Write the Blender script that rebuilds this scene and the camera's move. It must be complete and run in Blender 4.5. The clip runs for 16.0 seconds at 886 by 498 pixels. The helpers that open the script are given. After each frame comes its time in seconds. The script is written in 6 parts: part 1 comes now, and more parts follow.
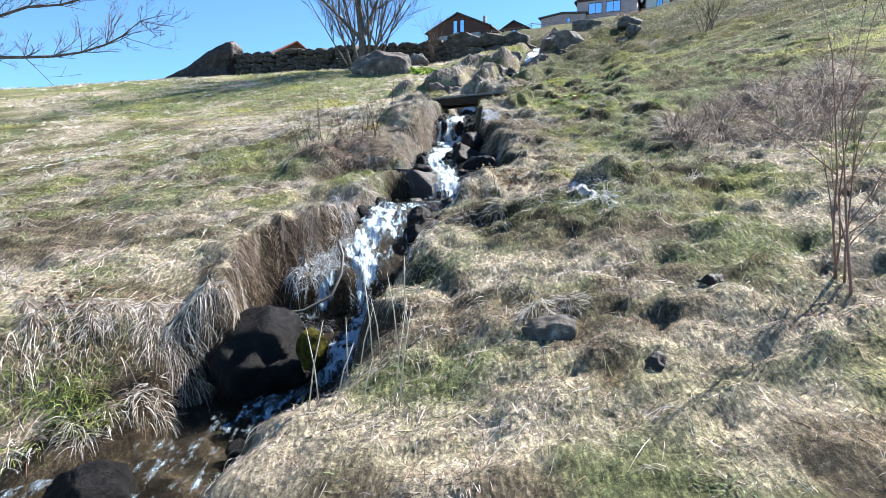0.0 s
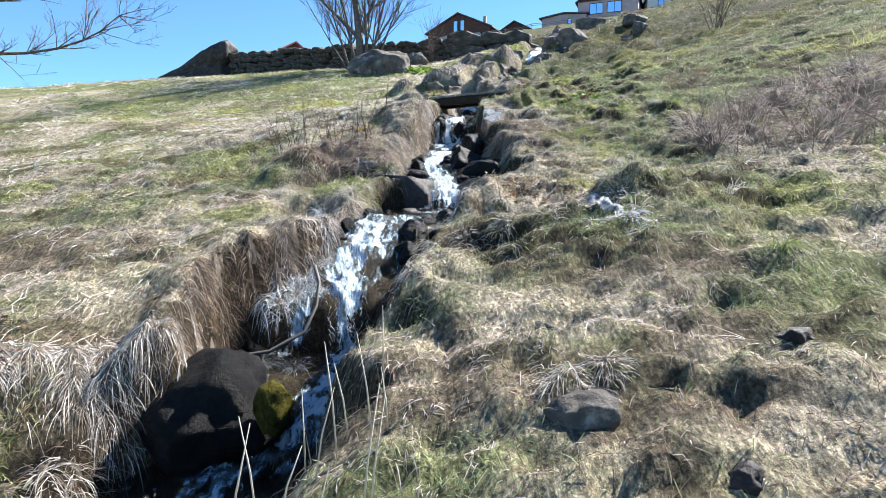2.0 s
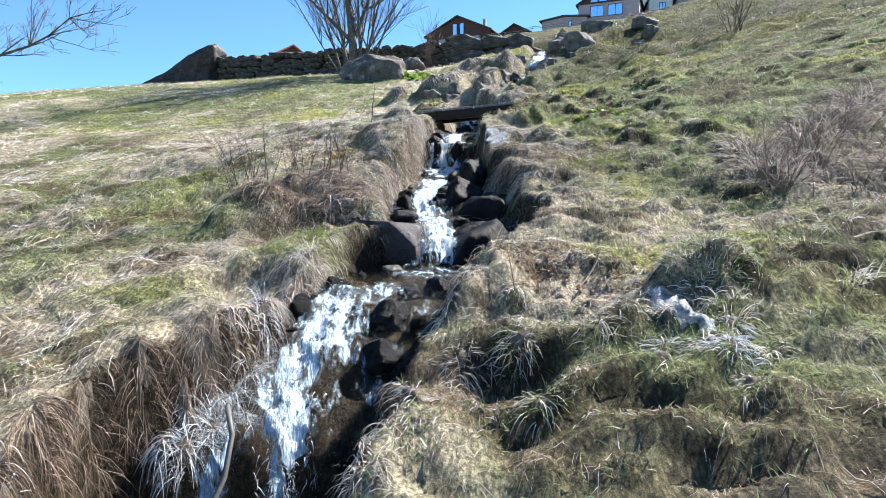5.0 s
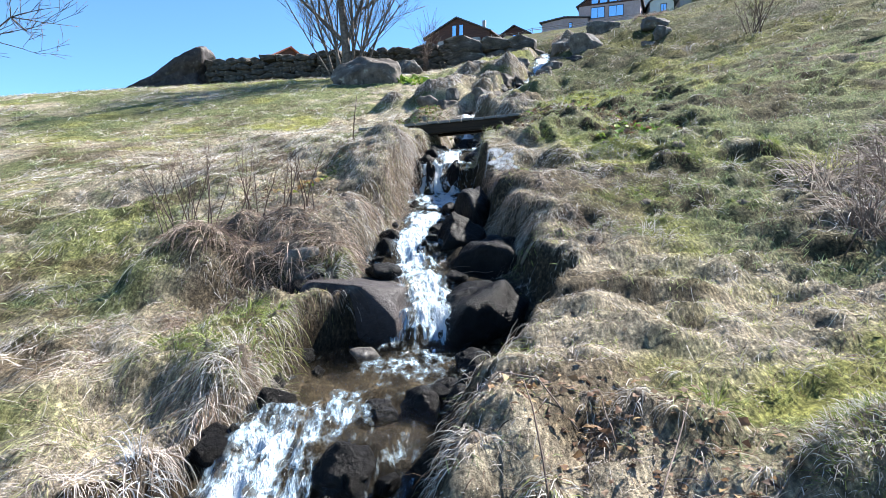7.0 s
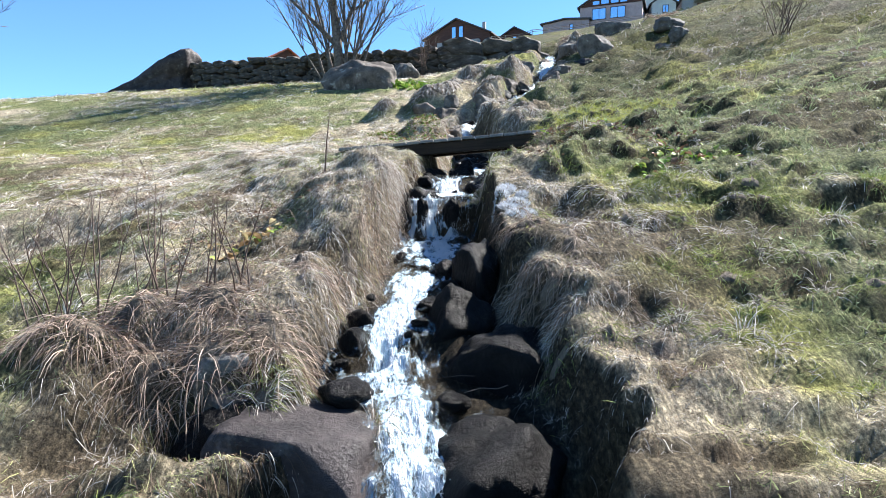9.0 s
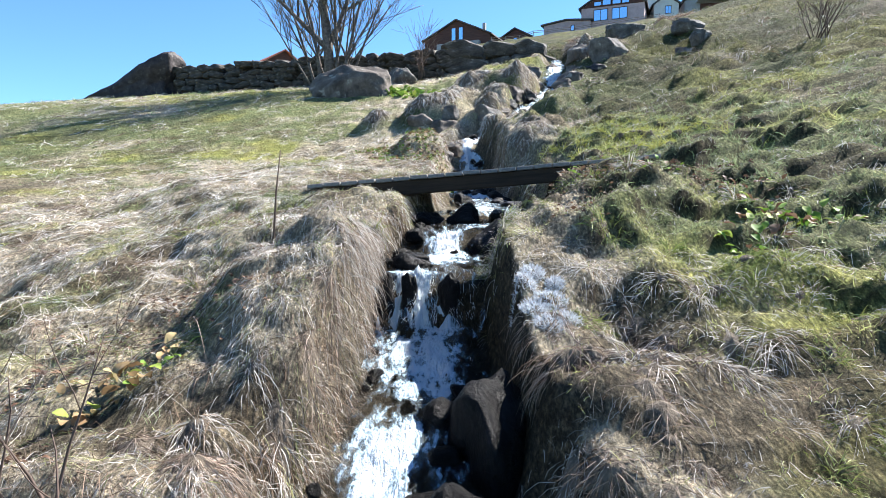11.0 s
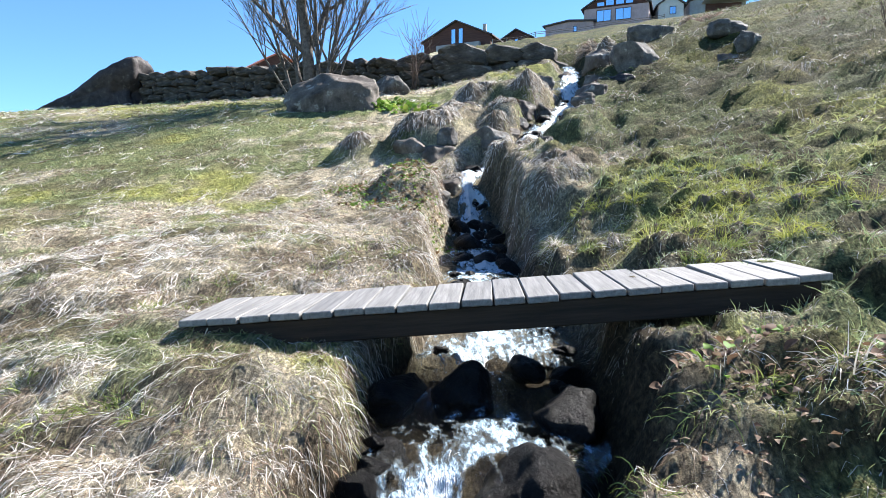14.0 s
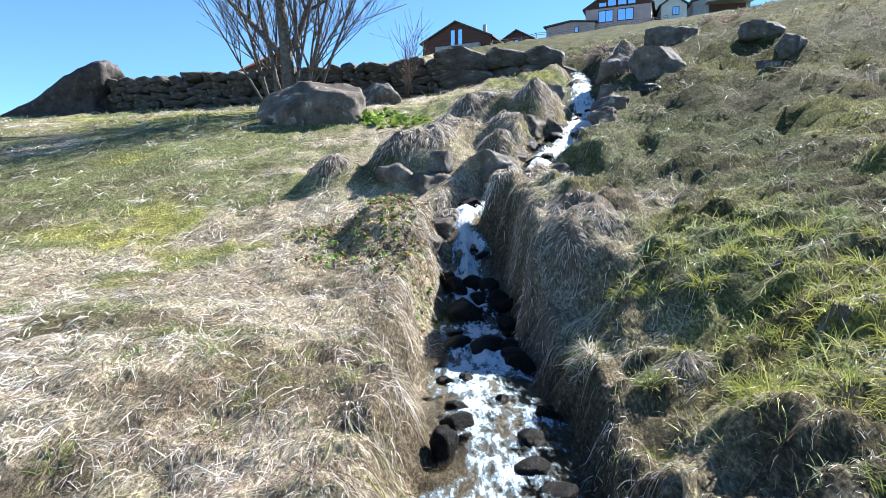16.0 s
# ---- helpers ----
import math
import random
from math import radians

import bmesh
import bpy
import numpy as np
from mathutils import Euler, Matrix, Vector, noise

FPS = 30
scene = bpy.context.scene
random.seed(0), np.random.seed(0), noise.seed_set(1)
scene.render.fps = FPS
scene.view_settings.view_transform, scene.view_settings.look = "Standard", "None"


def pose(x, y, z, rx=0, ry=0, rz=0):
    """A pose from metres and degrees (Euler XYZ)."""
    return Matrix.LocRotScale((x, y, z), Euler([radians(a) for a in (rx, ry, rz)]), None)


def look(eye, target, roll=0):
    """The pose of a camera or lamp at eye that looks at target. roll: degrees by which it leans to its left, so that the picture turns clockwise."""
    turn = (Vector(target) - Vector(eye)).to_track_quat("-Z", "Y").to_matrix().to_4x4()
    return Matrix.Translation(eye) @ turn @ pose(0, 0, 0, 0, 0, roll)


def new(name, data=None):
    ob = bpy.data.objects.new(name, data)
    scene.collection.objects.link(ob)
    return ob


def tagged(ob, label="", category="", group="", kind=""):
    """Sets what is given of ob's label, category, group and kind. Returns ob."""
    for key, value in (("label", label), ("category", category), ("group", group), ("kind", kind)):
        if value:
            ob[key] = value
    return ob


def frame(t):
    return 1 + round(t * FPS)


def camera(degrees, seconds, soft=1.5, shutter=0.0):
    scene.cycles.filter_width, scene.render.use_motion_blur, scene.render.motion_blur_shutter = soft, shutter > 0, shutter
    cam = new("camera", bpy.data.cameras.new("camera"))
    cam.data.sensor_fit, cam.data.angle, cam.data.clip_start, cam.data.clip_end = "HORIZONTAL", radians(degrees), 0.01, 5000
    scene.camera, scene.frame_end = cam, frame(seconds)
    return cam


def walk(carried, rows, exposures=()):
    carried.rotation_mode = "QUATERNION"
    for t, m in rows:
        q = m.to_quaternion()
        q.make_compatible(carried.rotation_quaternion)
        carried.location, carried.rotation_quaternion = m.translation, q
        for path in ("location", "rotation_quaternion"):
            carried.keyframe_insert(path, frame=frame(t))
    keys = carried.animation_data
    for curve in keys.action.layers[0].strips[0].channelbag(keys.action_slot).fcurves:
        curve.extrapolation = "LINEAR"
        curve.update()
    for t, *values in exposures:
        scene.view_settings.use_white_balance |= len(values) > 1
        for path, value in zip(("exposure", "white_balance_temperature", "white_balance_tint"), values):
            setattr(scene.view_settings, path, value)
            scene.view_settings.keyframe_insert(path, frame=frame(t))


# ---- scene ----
cam = camera(72.8, 16.0, soft=0.8)
METRES, EYE, TILT, LEAN, TURN = 14.0, 1.12, -5.0, 0.0, 0.0
ROWS = [
    (0.0, 0.0, 0.0, 0.0, 0.0, 0.0, -0.0),
    (0.5, 0.0003, 0.0197, 0.0009, 0.01, 0.04, 0.01),
    (1.0, 0.0008, 0.0377, 0.0039, 0.01, 0.05, -0.0),
    (1.5, 0.0015, 0.0514, 0.0077, 0.02, 0.04, -0.0),
    (2.0, 0.0025, 0.0642, 0.0136, 0.02, 0.08, 0.0),
    (2.5, 0.0038, 0.079, 0.0202, 0.02, 0.13, 0.0),
    (3.0, 0.004, 0.0967, 0.027, 0.01, 0.17, -0.01),
    (3.5, 0.0039, 0.1164, 0.0347, 0.02, 0.2, -0.0),
    (6.0, 0.0126, 0.2363, 0.0784, -0.03, 0.39, 0.04),
    (6.5, 0.014, 0.2641, 0.0886, -0.04, 0.42, 0.02),
    (7.0, 0.0134, 0.2932, 0.0988, -0.05, 0.46, 0.04),
    (7.5, 0.0139, 0.3232, 0.1091, -0.06, 0.48, 0.03),
    (8.0, 0.0149, 0.3541, 0.12, -0.07, 0.52, 0.03),
    (10.5, 0.0196, 0.5158, 0.1847, -0.1, 0.65, 0.03),
    (11.0, 0.0201, 0.5513, 0.1984, -0.1, 0.67, 0.04),
    (11.5, 0.021, 0.5883, 0.2119, -0.1, 0.69, 0.04),
    (12.0, 0.0221, 0.6249, 0.226, -0.09, 0.69, 0.04),
    (12.5, 0.0232, 0.6623, 0.2406, -0.09, 0.7, 0.03),
    (13.0, 0.0248, 0.7, 0.2558, -0.08, 0.72, 0.04),
    (13.5, 0.0267, 0.7377, 0.2717, -0.09, 0.72, 0.04),
    (14.0, 0.0288, 0.7756, 0.2874, -0.09, 0.74, 0.05),
    (14.5, 0.0306, 0.8145, 0.3029, -0.1, 0.76, 0.04),
    (15.0, 0.0323, 0.8541, 0.3178, -0.11, 0.78, 0.04),
    (15.5, 0.0351, 0.8938, 0.3338, -0.1, 0.78, 0.04),
    (16.0, 0.0391, 0.9338, 0.3502, -0.1, 0.8, 0.05),
]
walk(cam, [(t, pose(0, 0, EYE, TILT, LEAN, TURN) @ pose(METRES * x, METRES * y, METRES * z, 90 + pitch, roll, yaw)) for t, x, y, z, yaw, pitch, roll in ROWS])

# ---- world, sun ----
SUN_DIR = Vector((0.80, 0.60, 0.0)).normalized()
SUN_ELEV = 43.0
world = bpy.data.worlds.new("sky")
scene.world = world
world.use_nodes = True
wn, wl = world.node_tree.nodes, world.node_tree.links
sky = wn.new("ShaderNodeTexSky")
sky.sky_type = "NISHITA"
sky.sun_disc = False
sky.sun_elevation = radians(SUN_ELEV)
sky.sun_rotation = math.atan2(SUN_DIR.x, SUN_DIR.y)
sky.air_density, sky.dust_density, sky.ozone_density = 1.0, 0.0, 4.0
sky.altitude = 1500
tint = wn.new("ShaderNodeMix")
tint.data_type, tint.blend_type = "RGBA", "MULTIPLY"
tint.inputs[0].default_value = 1.0
tint.inputs[7].default_value = (0.73, 1.0, 1.15, 1)
wl.new(sky.outputs[0], tint.inputs[6])
wl.new(tint.outputs[2], wn["Background"].inputs[0])
wn["Background"].inputs[1].default_value = 0.066
sun = new("sun", bpy.data.lights.new("sun", "SUN"))
sun.data.energy, sun.data.angle, sun.data.color = 5.0, radians(0.53), (1.0, 0.97, 0.93)
ce = math.cos(radians(SUN_ELEV))
sun.matrix_world = look((SUN_DIR.x * ce * 50, SUN_DIR.y * ce * 50, math.sin(radians(SUN_ELEV)) * 50), (0, 0, 0))
scene.view_settings.exposure = 1.80


# ---- numeric noise ----
def vnoise(x, y, seed=0):
    """Smooth value noise in 0..1 on numpy arrays."""
    xi, yi = np.floor(x).astype(np.int64), np.floor(y).astype(np.int64)
    fx, fy = x - xi, y - yi
    fx, fy = fx * fx * (3 - 2 * fx), fy * fy * (3 - 2 * fy)

    def h(a, b):
        v = (a * 374761393 + b * 668265263 + seed * 982451653) & 0xFFFFFFFF
        v = ((v ^ (v >> 13)) * 1274126177) & 0xFFFFFFFF
        return ((v ^ (v >> 16)) & 0xFFFF) / 65535.0
    return (h(xi, yi) * (1 - fx) + h(xi + 1, yi) * fx) * (1 - fy) + (h(xi, yi + 1) * (1 - fx) + h(xi + 1, yi + 1) * fx) * fy


def fbm(x, y, seed=0, octaves=3):
    s, a, n = 0.0, 0.5, 0.0
    for k in range(octaves):
        s, n = s + a * vnoise(x * 2 ** k, y * 2 ** k, seed + k), n + a
        a *= 0.5
    return s / n


def sstep(a, b, v):
    t = np.clip((v - a) / (b - a), 0, 1)
    return t * t * (3 - 2 * t)


def cushions(x, y, cell, seed):
    """Domes in 0..1 on a jittered grid, steeper on their near side, with gaps between them."""
    u, v = x / cell, y / cell
    xi, yi = np.floor(u).astype(np.int64), np.floor(v).astype(np.int64)
    top = np.zeros_like(u)
    for a in (-1, 0, 1):
        for b in (-1, 0, 1):
            cx, cy = xi + a, yi + b

            def h(k):
                w = (cx * 374761393 + cy * 668265263 + (seed + k) * 982451653) & 0xFFFFFFFF
                w = ((w ^ (w >> 13)) * 1274126177) & 0xFFFFFFFF
                return ((w ^ (w >> 16)) & 0xFFFF) / 65535.0
            dx, dy = u - cx - h(0), v - cy - h(1)
            dy = np.where(dy < 0, dy * 1.7, dy * 0.95)
            size = 0.45 + 0.55 * h(2)
            top = np.maximum(top, size * np.sqrt(np.clip(1 - (dx * dx + dy * dy) / (0.75 * size), 0, 1)))
    return top


# ---- the lie of the land ----
KY = [-40, 0, 3, 5, 7, 9, 11, 13, 15, 18, 22, 27, 32, 38, 46, 60, 100, 140, 170, 230, 900]
KP = [-9, -0.41, 0.29, 0.77, 1.29, 1.57, 2.36, 3.0, 3.36, 3.66, 4.33, 6.2, 7.95, 9.3, 11.0, 14.5, 24.3, 36.2, 42.5, 46, 46]
KS = [3, 8, 14, 20, 30, 40, 90, 150]
KL = [0.163, 0.094, 0.152, 0.04, 0.055, 0.06, 0.17, 0.2]
KR = [0.129, 0.07, 0.129, 0.228, 0.235, 0.253, 0.165, 0.14]
# width of the left and right bank slopes along the stream
BY = [2, 3.6, 4.0, 4.4, 5.0, 5.6, 6.0, 6.4, 7, 7.6, 8.6, 9.0, 9.4, 9.9, 10.4, 11, 12.4, 13, 13.3, 13.8, 15, 17.5, 19.5, 22, 30]
BL = [1.5, 0.9, 0.7, 0.4, 0.3, 0.2, 0.16, 0.1, 0.12, 0.1, 0.2, 0.2, 0.22, 0.24, 0.25, 0.1, 0.06, 0.12, 0.15, 0.2, 0.3, 0.5, 0.5, 0.4, 0.5]
BR = [1.3, 1.05, 0.45, 0.28, 0.26, 0.45, 0.5, 0.5, 0.45, 0.4, 0.4, 0.68, 0.78, 0.9, 0.7, 0.4, 0.16, 0.18, 0.62, 0.55, 0.38, 0.24, 0.26, 0.4, 0.5]
# stream: distance, middle, water level, half width
LOW = [
    (0.5, -3.2, -1.1, 0.5), (2.5, -2.4, -0.66, 0.5), (3.4, -1.9, -0.52, 0.56), (3.9, -1.6, -0.45, 0.58),
    (4.2, -1.28, -0.40, 0.52), (4.6, -0.93, -0.31, 0.41), (5.0, -0.98, -0.16, 0.48), (5.3, -1.02, -0.10, 0.54), (5.75, -0.98, -0.03, 0.55),
    (5.9, -0.92, 0.36, 0.54), (6.15, -0.78, 0.52, 0.50), (6.6, -0.6, 0.77, 0.42), (7.15, -0.5, 0.96, 0.44), (7.4, -0.25, 1.03, 0.5),
    (8.4, -0.08, 1.06, 0.64), (8.65, 0.15, 1.10, 0.6), (8.78, 0.14, 1.28, 0.4), (9.3, 0.02, 1.48, 0.34), (9.7, -0.15, 1.58, 0.3)]
MID = [
    (10.0, -0.17, 1.72, 0.2), (10.6, -0.05, 1.87, 0.24), (10.95, 0.08, 1.96, 0.32), (11.7, 0.13, 2.10, 0.34), (12.5, 0.15, 2.26, 0.36),
    (12.66, 0.14, 2.66, 0.40), (12.9, 0.18, 2.68, 0.38), (13.3, 0.26, 2.71, 0.38), (13.62, 0.38, 2.76, 0.4), (13.85, 0.5, 2.93, 0.44),
    (14.05, 0.58, 2.98, 0.48), (14.6, 0.62, 3.0, 0.54), (15.3, 0.7, 3.02, 0.54), (15.45, 0.8, 3.09, 0.46), (16.0, 0.9, 3.17, 0.42), (16.8, 0.9, 3.21, 0.34),
    (17.5, 0.98, 3.24, 0.34), (18.0, 0.98, 3.27, 0.38), (19.0, 0.9, 3.29, 0.34), (19.25, 0.9, 3.31, 0.34), (19.5, 0.93, 3.38, 0.34), (20.1, 0.98, 3.44, 0.32),
    (21.0, 0.96, 3.6, 0.28), (21.5, 0.92, 3.76, 0.2), (22.0, 1.0, 4.0, 0.21), (22.4, 0.96, 4.36, 0.16), (22.8, 0.76, 4.58, 0.13)]
HIGH = [
    (23.2, 0.9, 4.75, 0.16), (23.7, 1.35, 4.93, 0.18), (24.2, 1.95, 5.22, 0.22), (24.6, 2.5, 5.62, 0.32),
    (26.5, 3.2, 6.3, 0.3), (28, 4.1, 6.95, 0.3), (29.5, 4.1, 7.7, 0.25), (31, 4.6, 8.3, 0.2), (34, 5.2, 9.2, 0.15), (37, 5.6, 10, 0.1)]
STREAM = np.array(LOW + MID + HIGH)
FOAM_Y = [2, 3.5, 4.1, 4.6, 5.0, 5.6, 7.1, 7.5, 8.1, 8.4, 9.0, 12.6, 12.85, 13.3, 13.7, 14.1, 14.4, 14.7, 15.25, 15.45, 16.9, 17.4, 18.7, 19.3, 20.1, 20.5, 21.2, 21.5, 36]
FOAM = [0.1, 0.12, 0.45, 0.5, 0.5, 0.52, 0.55, 0.25, 0.08, 0.6, 0.78, 0.76, 0.55, 0.9, 0.95, 0.8, 0.6, 0.12, 0.12, 1.1, 0.98, 0.85, 0.8, 1.15, 1.0, 0.7, 0.8, 1.15, 1.0]
# white water: distance, middle, half width
WHITE = np.array([
    (3.4, -1.6, 0.25), (4.0, -1.35, 0.25), (4.7, -1.0, 0.22), (5.2, -0.8, 0.2), (5.75, -0.72, 0.15), (5.95, -0.8, 0.15), (6.25, -0.86, 0.18), (6.7, -0.76, 0.2), (7.2, -0.58, 0.3), (7.6, -0.36, 0.34),
    (8.0, -0.1, 0.6), (8.45, 0.2, 0.36), (8.86, 0.09, 0.14), (9.45, -0.07, 0.24), (9.93, -0.16, 0.13), (10.6, -0.04, 0.14), (11.1, 0.08, 0.26), (11.7, 0.12, 0.3), (12.6, 0.15, 0.34),
    (12.9, 0.2, 0.28), (13.3, 0.25, 0.22), (13.65, 0.32, 0.13), (13.85, 0.36, 0.1), (14.05, 0.48, 0.22), (14.4, 0.72, 0.2), (15.3, 0.8, 0.35), (16.0, 0.92, 0.36), (16.8, 0.9, 0.28), (18.0, 1.0, 0.36),
    (19.0, 0.9, 0.32), (19.6, 0.9, 0.3), (20.5, 0.97, 0.25), (21.5, 0.9, 0.2), (22.4, 0.96, 0.18), (23.2, 0.9, 0.2), (24.7, 2.55, 0.3), (28.0, 4.0, 0.3), (36.0, 5.5, 0.2)])
# grassy hummocks: x, y, height, radius across, radius along
MOUNDS = [
    (-1.5, 9.95, 0.24, 0.95, 0.55), (-2.05, 9.2, 0.32, 0.45, 0.4), (-0.6, 12.5, 0.17, 0.3, 0.55), (1.58, 5.95, 0.16, 0.28, 0.27),
    (2.15, 20.6, 0.3, 0.8, 0.9), (0.1, 25.0, 0.6, 1.0, 0.9), (1.25, 27.4, 0.55, 0.8, 0.7), (2.6, 27.3, 0.55, 0.8, 0.7), (0.8, 26.2, 0.5, 0.6, 0.6), (1.95, 26.1, 0.4, 0.55, 0.5), (2.0, 21.9, 0.28, 0.55, 1.1), (3.3, 24.0, 0.3, 0.6, 0.9), (1.6, 16.2, -0.3, 0.5, 0.8),
    (1.55, 24.5, 0.45, 0.42, 0.45), (1.5, 22.9, 0.25, 0.4, 0.4), (-1.5, 24.6, 0.35, 0.55, 0.5), (-2.75, 4.9, 0.16, 0.6, 0.4), (-1.62, 4.2, -0.3, 0.22, 0.2)]
MOUNDS += [
    (1.2, 10.3, 0.1, 0.5, 0.8), (0.75, 6.6, 0.06, 0.4, 0.5), (-1.5, 9.0, -0.12, 0.6, 0.35), (-0.85, 9.0, -0.4, 0.42, 0.32), (0.5, 10.2, -0.25, 0.35, 0.5), (0.62, 9.7, -0.25, 0.35, 0.4),
    (0.2, 6.35, 0.16, 0.38, 0.35), (0.35, 5.4, -0.16, 0.4, 0.3), (1.5, 12.55, 0.16, 0.35, 0.35), (1.85, 13.5, 0.1, 0.6, 0.6),
    (0.85, 3.35, -0.04, 0.3, 0.2), (2.2, 4.4, 0.10, 0.4, 0.3), (5.4, 30.0, 0.4, 0.8, 0.7), (-0.25, 22.3, 0.4, 0.55, 0.9), (2.3, 15.1, -0.16, 0.6, 0.5), (-1.7, 15.15, 0.2, 1.1, 0.8)]
# broad swells and hollows
MOUNDS += [
    (-0.65, 11.85, 0.36, 0.6, 0.6), (-0.8, 11.1, 0.14, 0.6, 0.45), (-1.3, 13.7, 0.15, 1.3, 0.8), (-2.7, 17.9, 0.26, 1.9, 1.6), (1.95, 17.6, -0.32, 0.9, 1.0),
    (1.6, 19.0, -0.45, 0.5, 0.75), (-1.35, 7.2, -0.2, 0.4, 0.4), (-5.0, 12.8, -0.4, 1.6, 1.2), (1.1, 11.3, -0.1, 0.5, 0.5), (-0.3, 10.6, -0.2, 0.35, 0.4), (1.6, 14.75, -0.2, 0.5, 0.35), (-0.6, 14.3, 0.14, 0.6, 0.4), (-0.3, 4.25, -0.14, 0.3, 0.3), (-1.15, 6.8, -0.12, 0.3, 0.35)]


def stream_at(y):
    return [np.interp(y, STREAM[:, 0], STREAM[:, k]) for k in (1, 2, 3)]


def terrain(x, y):
    x, y = np.asarray(x, float), np.asarray(y, float)
    sl, sr = np.interp(y, KS, KL), np.interp(y, KS, KR)
    xr = np.where(x > 60, 60 + (x - 60) * 0.3, x)
    z = np.interp(y, KY, KP) * 0.5 + 0.25 * (np.interp(y - 0.5, KY, KP) + np.interp(y + 0.5, KY, KP))
    z = z + sl * np.clip(x, -60, 0) + sr * np.maximum(xr, 0)
    q = x / np.maximum(y, 1.0)
    left = 1 - sstep(-0.38, -0.29, q)
    z = z - left * np.maximum(y - 40, 0) * 0.3
    amp = sstep(0, 3, y) * (1 + 0.01 * np.clip(y, 0, 60))
    clump = 1 - np.abs(2 * vnoise(x * 2.1, y * 2.6, 9) - 1)
    z = z + amp * (0.16 * (fbm(x * 0.75, y * 0.75, 3, 3) - 0.5) + (0.07 - 0.03 * (x < 0) * sstep(12.5, 14, y)) * (clump - 0.5) * (0.4 + 1.2 * vnoise(x * 0.6, y * 0.6, 13)) + 0.05 * (vnoise(x * 6.5, y * 6.5, 19) - 0.5) - 0.045 * sstep(0.6, 0.85, vnoise(x * 5.3 + 4, y * 6.2, 27)) * (1 - 0.5 * sstep(12, 18, y)))
    right = sstep(1.0, 2.5, x) * (0.55 + 0.45 * sstep(7, 10, y) + 0.8 * sstep(19, 25, y) * sstep(3, 5, x) - 0.3 * sstep(13, 15, y) * (1 - sstep(19, 22, y)) - 0.4 * sstep(8.5, 9.5, y) * (1 - sstep(12, 13, y)))
    calm = 1 - 0.75 * sstep(8.6, 9.4, y) * (1 - sstep(11.6, 12.6, y)) * (1 - sstep(2.0, 3.0, x)) * sstep(0.3, 0.6, x)
    z = z + right * calm * amp * (0.13 * (np.abs(vnoise(x * 0.9 + 2, y * 1.9, 21) - 0.5) * 2 - 0.5) + 0.11 * (np.abs(vnoise(x * 1.9 + 5, y * 4.6, 23) - 0.5) * 2 - 0.5))
    # trodden steps along the contour, with bare risers
    along = y / 0.45 + 2.2 * fbm(x * 1.3, y * 0.6, 45, 3) + 0.12 * x
    tread = along - np.floor(along)
    trod = sstep(0.44, 0.58, 0.5 * vnoise(x * 0.85 + 3, y * 1.0, 47) + 0.5 * vnoise(x * 2.6, y * 2.6, 48)) * sstep(0.2, 0.9, x - np.interp(y, STREAM[:, 0], STREAM[:, 1])) * sstep(1.5, 3, y) * (1 - sstep(30, 40, y))
    z = z + trod * calm * (0.085 + 0.04 * sstep(11, 15, y)) * (sstep(0, 0.2, tread) - tread)
    mown = sstep(0.3, 1.2, -x) * sstep(12.6, 14.5, y)
    z = z + sstep(1.5, 3, y) * calm * (1 - 0.75 * mown) * (1 - sstep(24, 34, y) * (x < 2)) * ((0.06 - 0.02 * (x > 0)) * (cushions(x, y, 0.42, 3) - 0.38) * (0.3 + 1.4 * vnoise(x * 0.8, y * 0.8, 43)) + 0.045 * (cushions(x, y, 0.16, 7) - 0.38))
    z = z + sstep(1.4, 2.6, x) * sstep(11, 15, y) * (1 - sstep(40, 50, y)) * 0.07 * (cushions(x * 0.6, y * 1.2, 0.36, 5) - 0.42)
    for mx, my, mh, ra, rb in MOUNDS:
        d = ((x - mx) / ra) ** 2 + ((y - my) / rb) ** 2
        z = z + mh * np.exp(-d ** 2.2)
    xc, zw, hw = stream_at(y)
    wob = (0.16 + 0.04 * sstep(15.5, 17, y)) * (vnoise(y * 2.3, x * 0 + 7.7, 31) - 0.5)
    d = np.abs(x - xc - wob) - hw
    bank = np.where(x < xc, np.interp(y, BY, BL), np.interp(y, BY, BR)) + (0.1 + 0.12 * sstep(15, 17, y)) * vnoise(x * 2, y * 2, 5)
    levee = np.exp(-((d - bank - 0.12) / 0.22) ** 2) * sstep(4.6, 5.4, y) * (1 - sstep(13, 14, y))
    z = z + np.where(x > xc, 0.02, 0.03) * levee * (0.5 + vnoise(y * 1.3, x * 0 + 3.3, 37))
    lo = 0.3 + 0.3 * (x > xc) * sstep(8.5, 9, y) * (1 - sstep(11.6, 12.4, y))
    c = 1 - sstep(0, 1, (np.clip(d, 0, None) / bank - lo) / (0.95 - lo))
    bed = zw - 0.09 + 0.16 * (vnoise(x * 5, y * 5, 17) - 0.5)
    on = sstep(-1, 1, y) * (1 - sstep(35, 37, y))
    z = z + (np.minimum(bed, z) - z) * c * on
    # grassy shelf beside the lowest pool
    shelf = np.interp(y + 0.4 * np.clip(-x - 2.3, -0.3, 1.4), [3.3, 3.6, 3.9, 4.45, 5.3], [-0.54, -0.42, -0.22, 0.26, 0.5]) + 0.09 * (fbm(x * 3, y * 3, 33, 3) - 0.5)
    w = sstep(1.85, 2.05, -x) * (1 - sstep(3.4, 4.6, -x)) * sstep(3.0, 3.5, y) * (1 - sstep(4.9, 5.4, y))
    return z + (shelf - z) * w


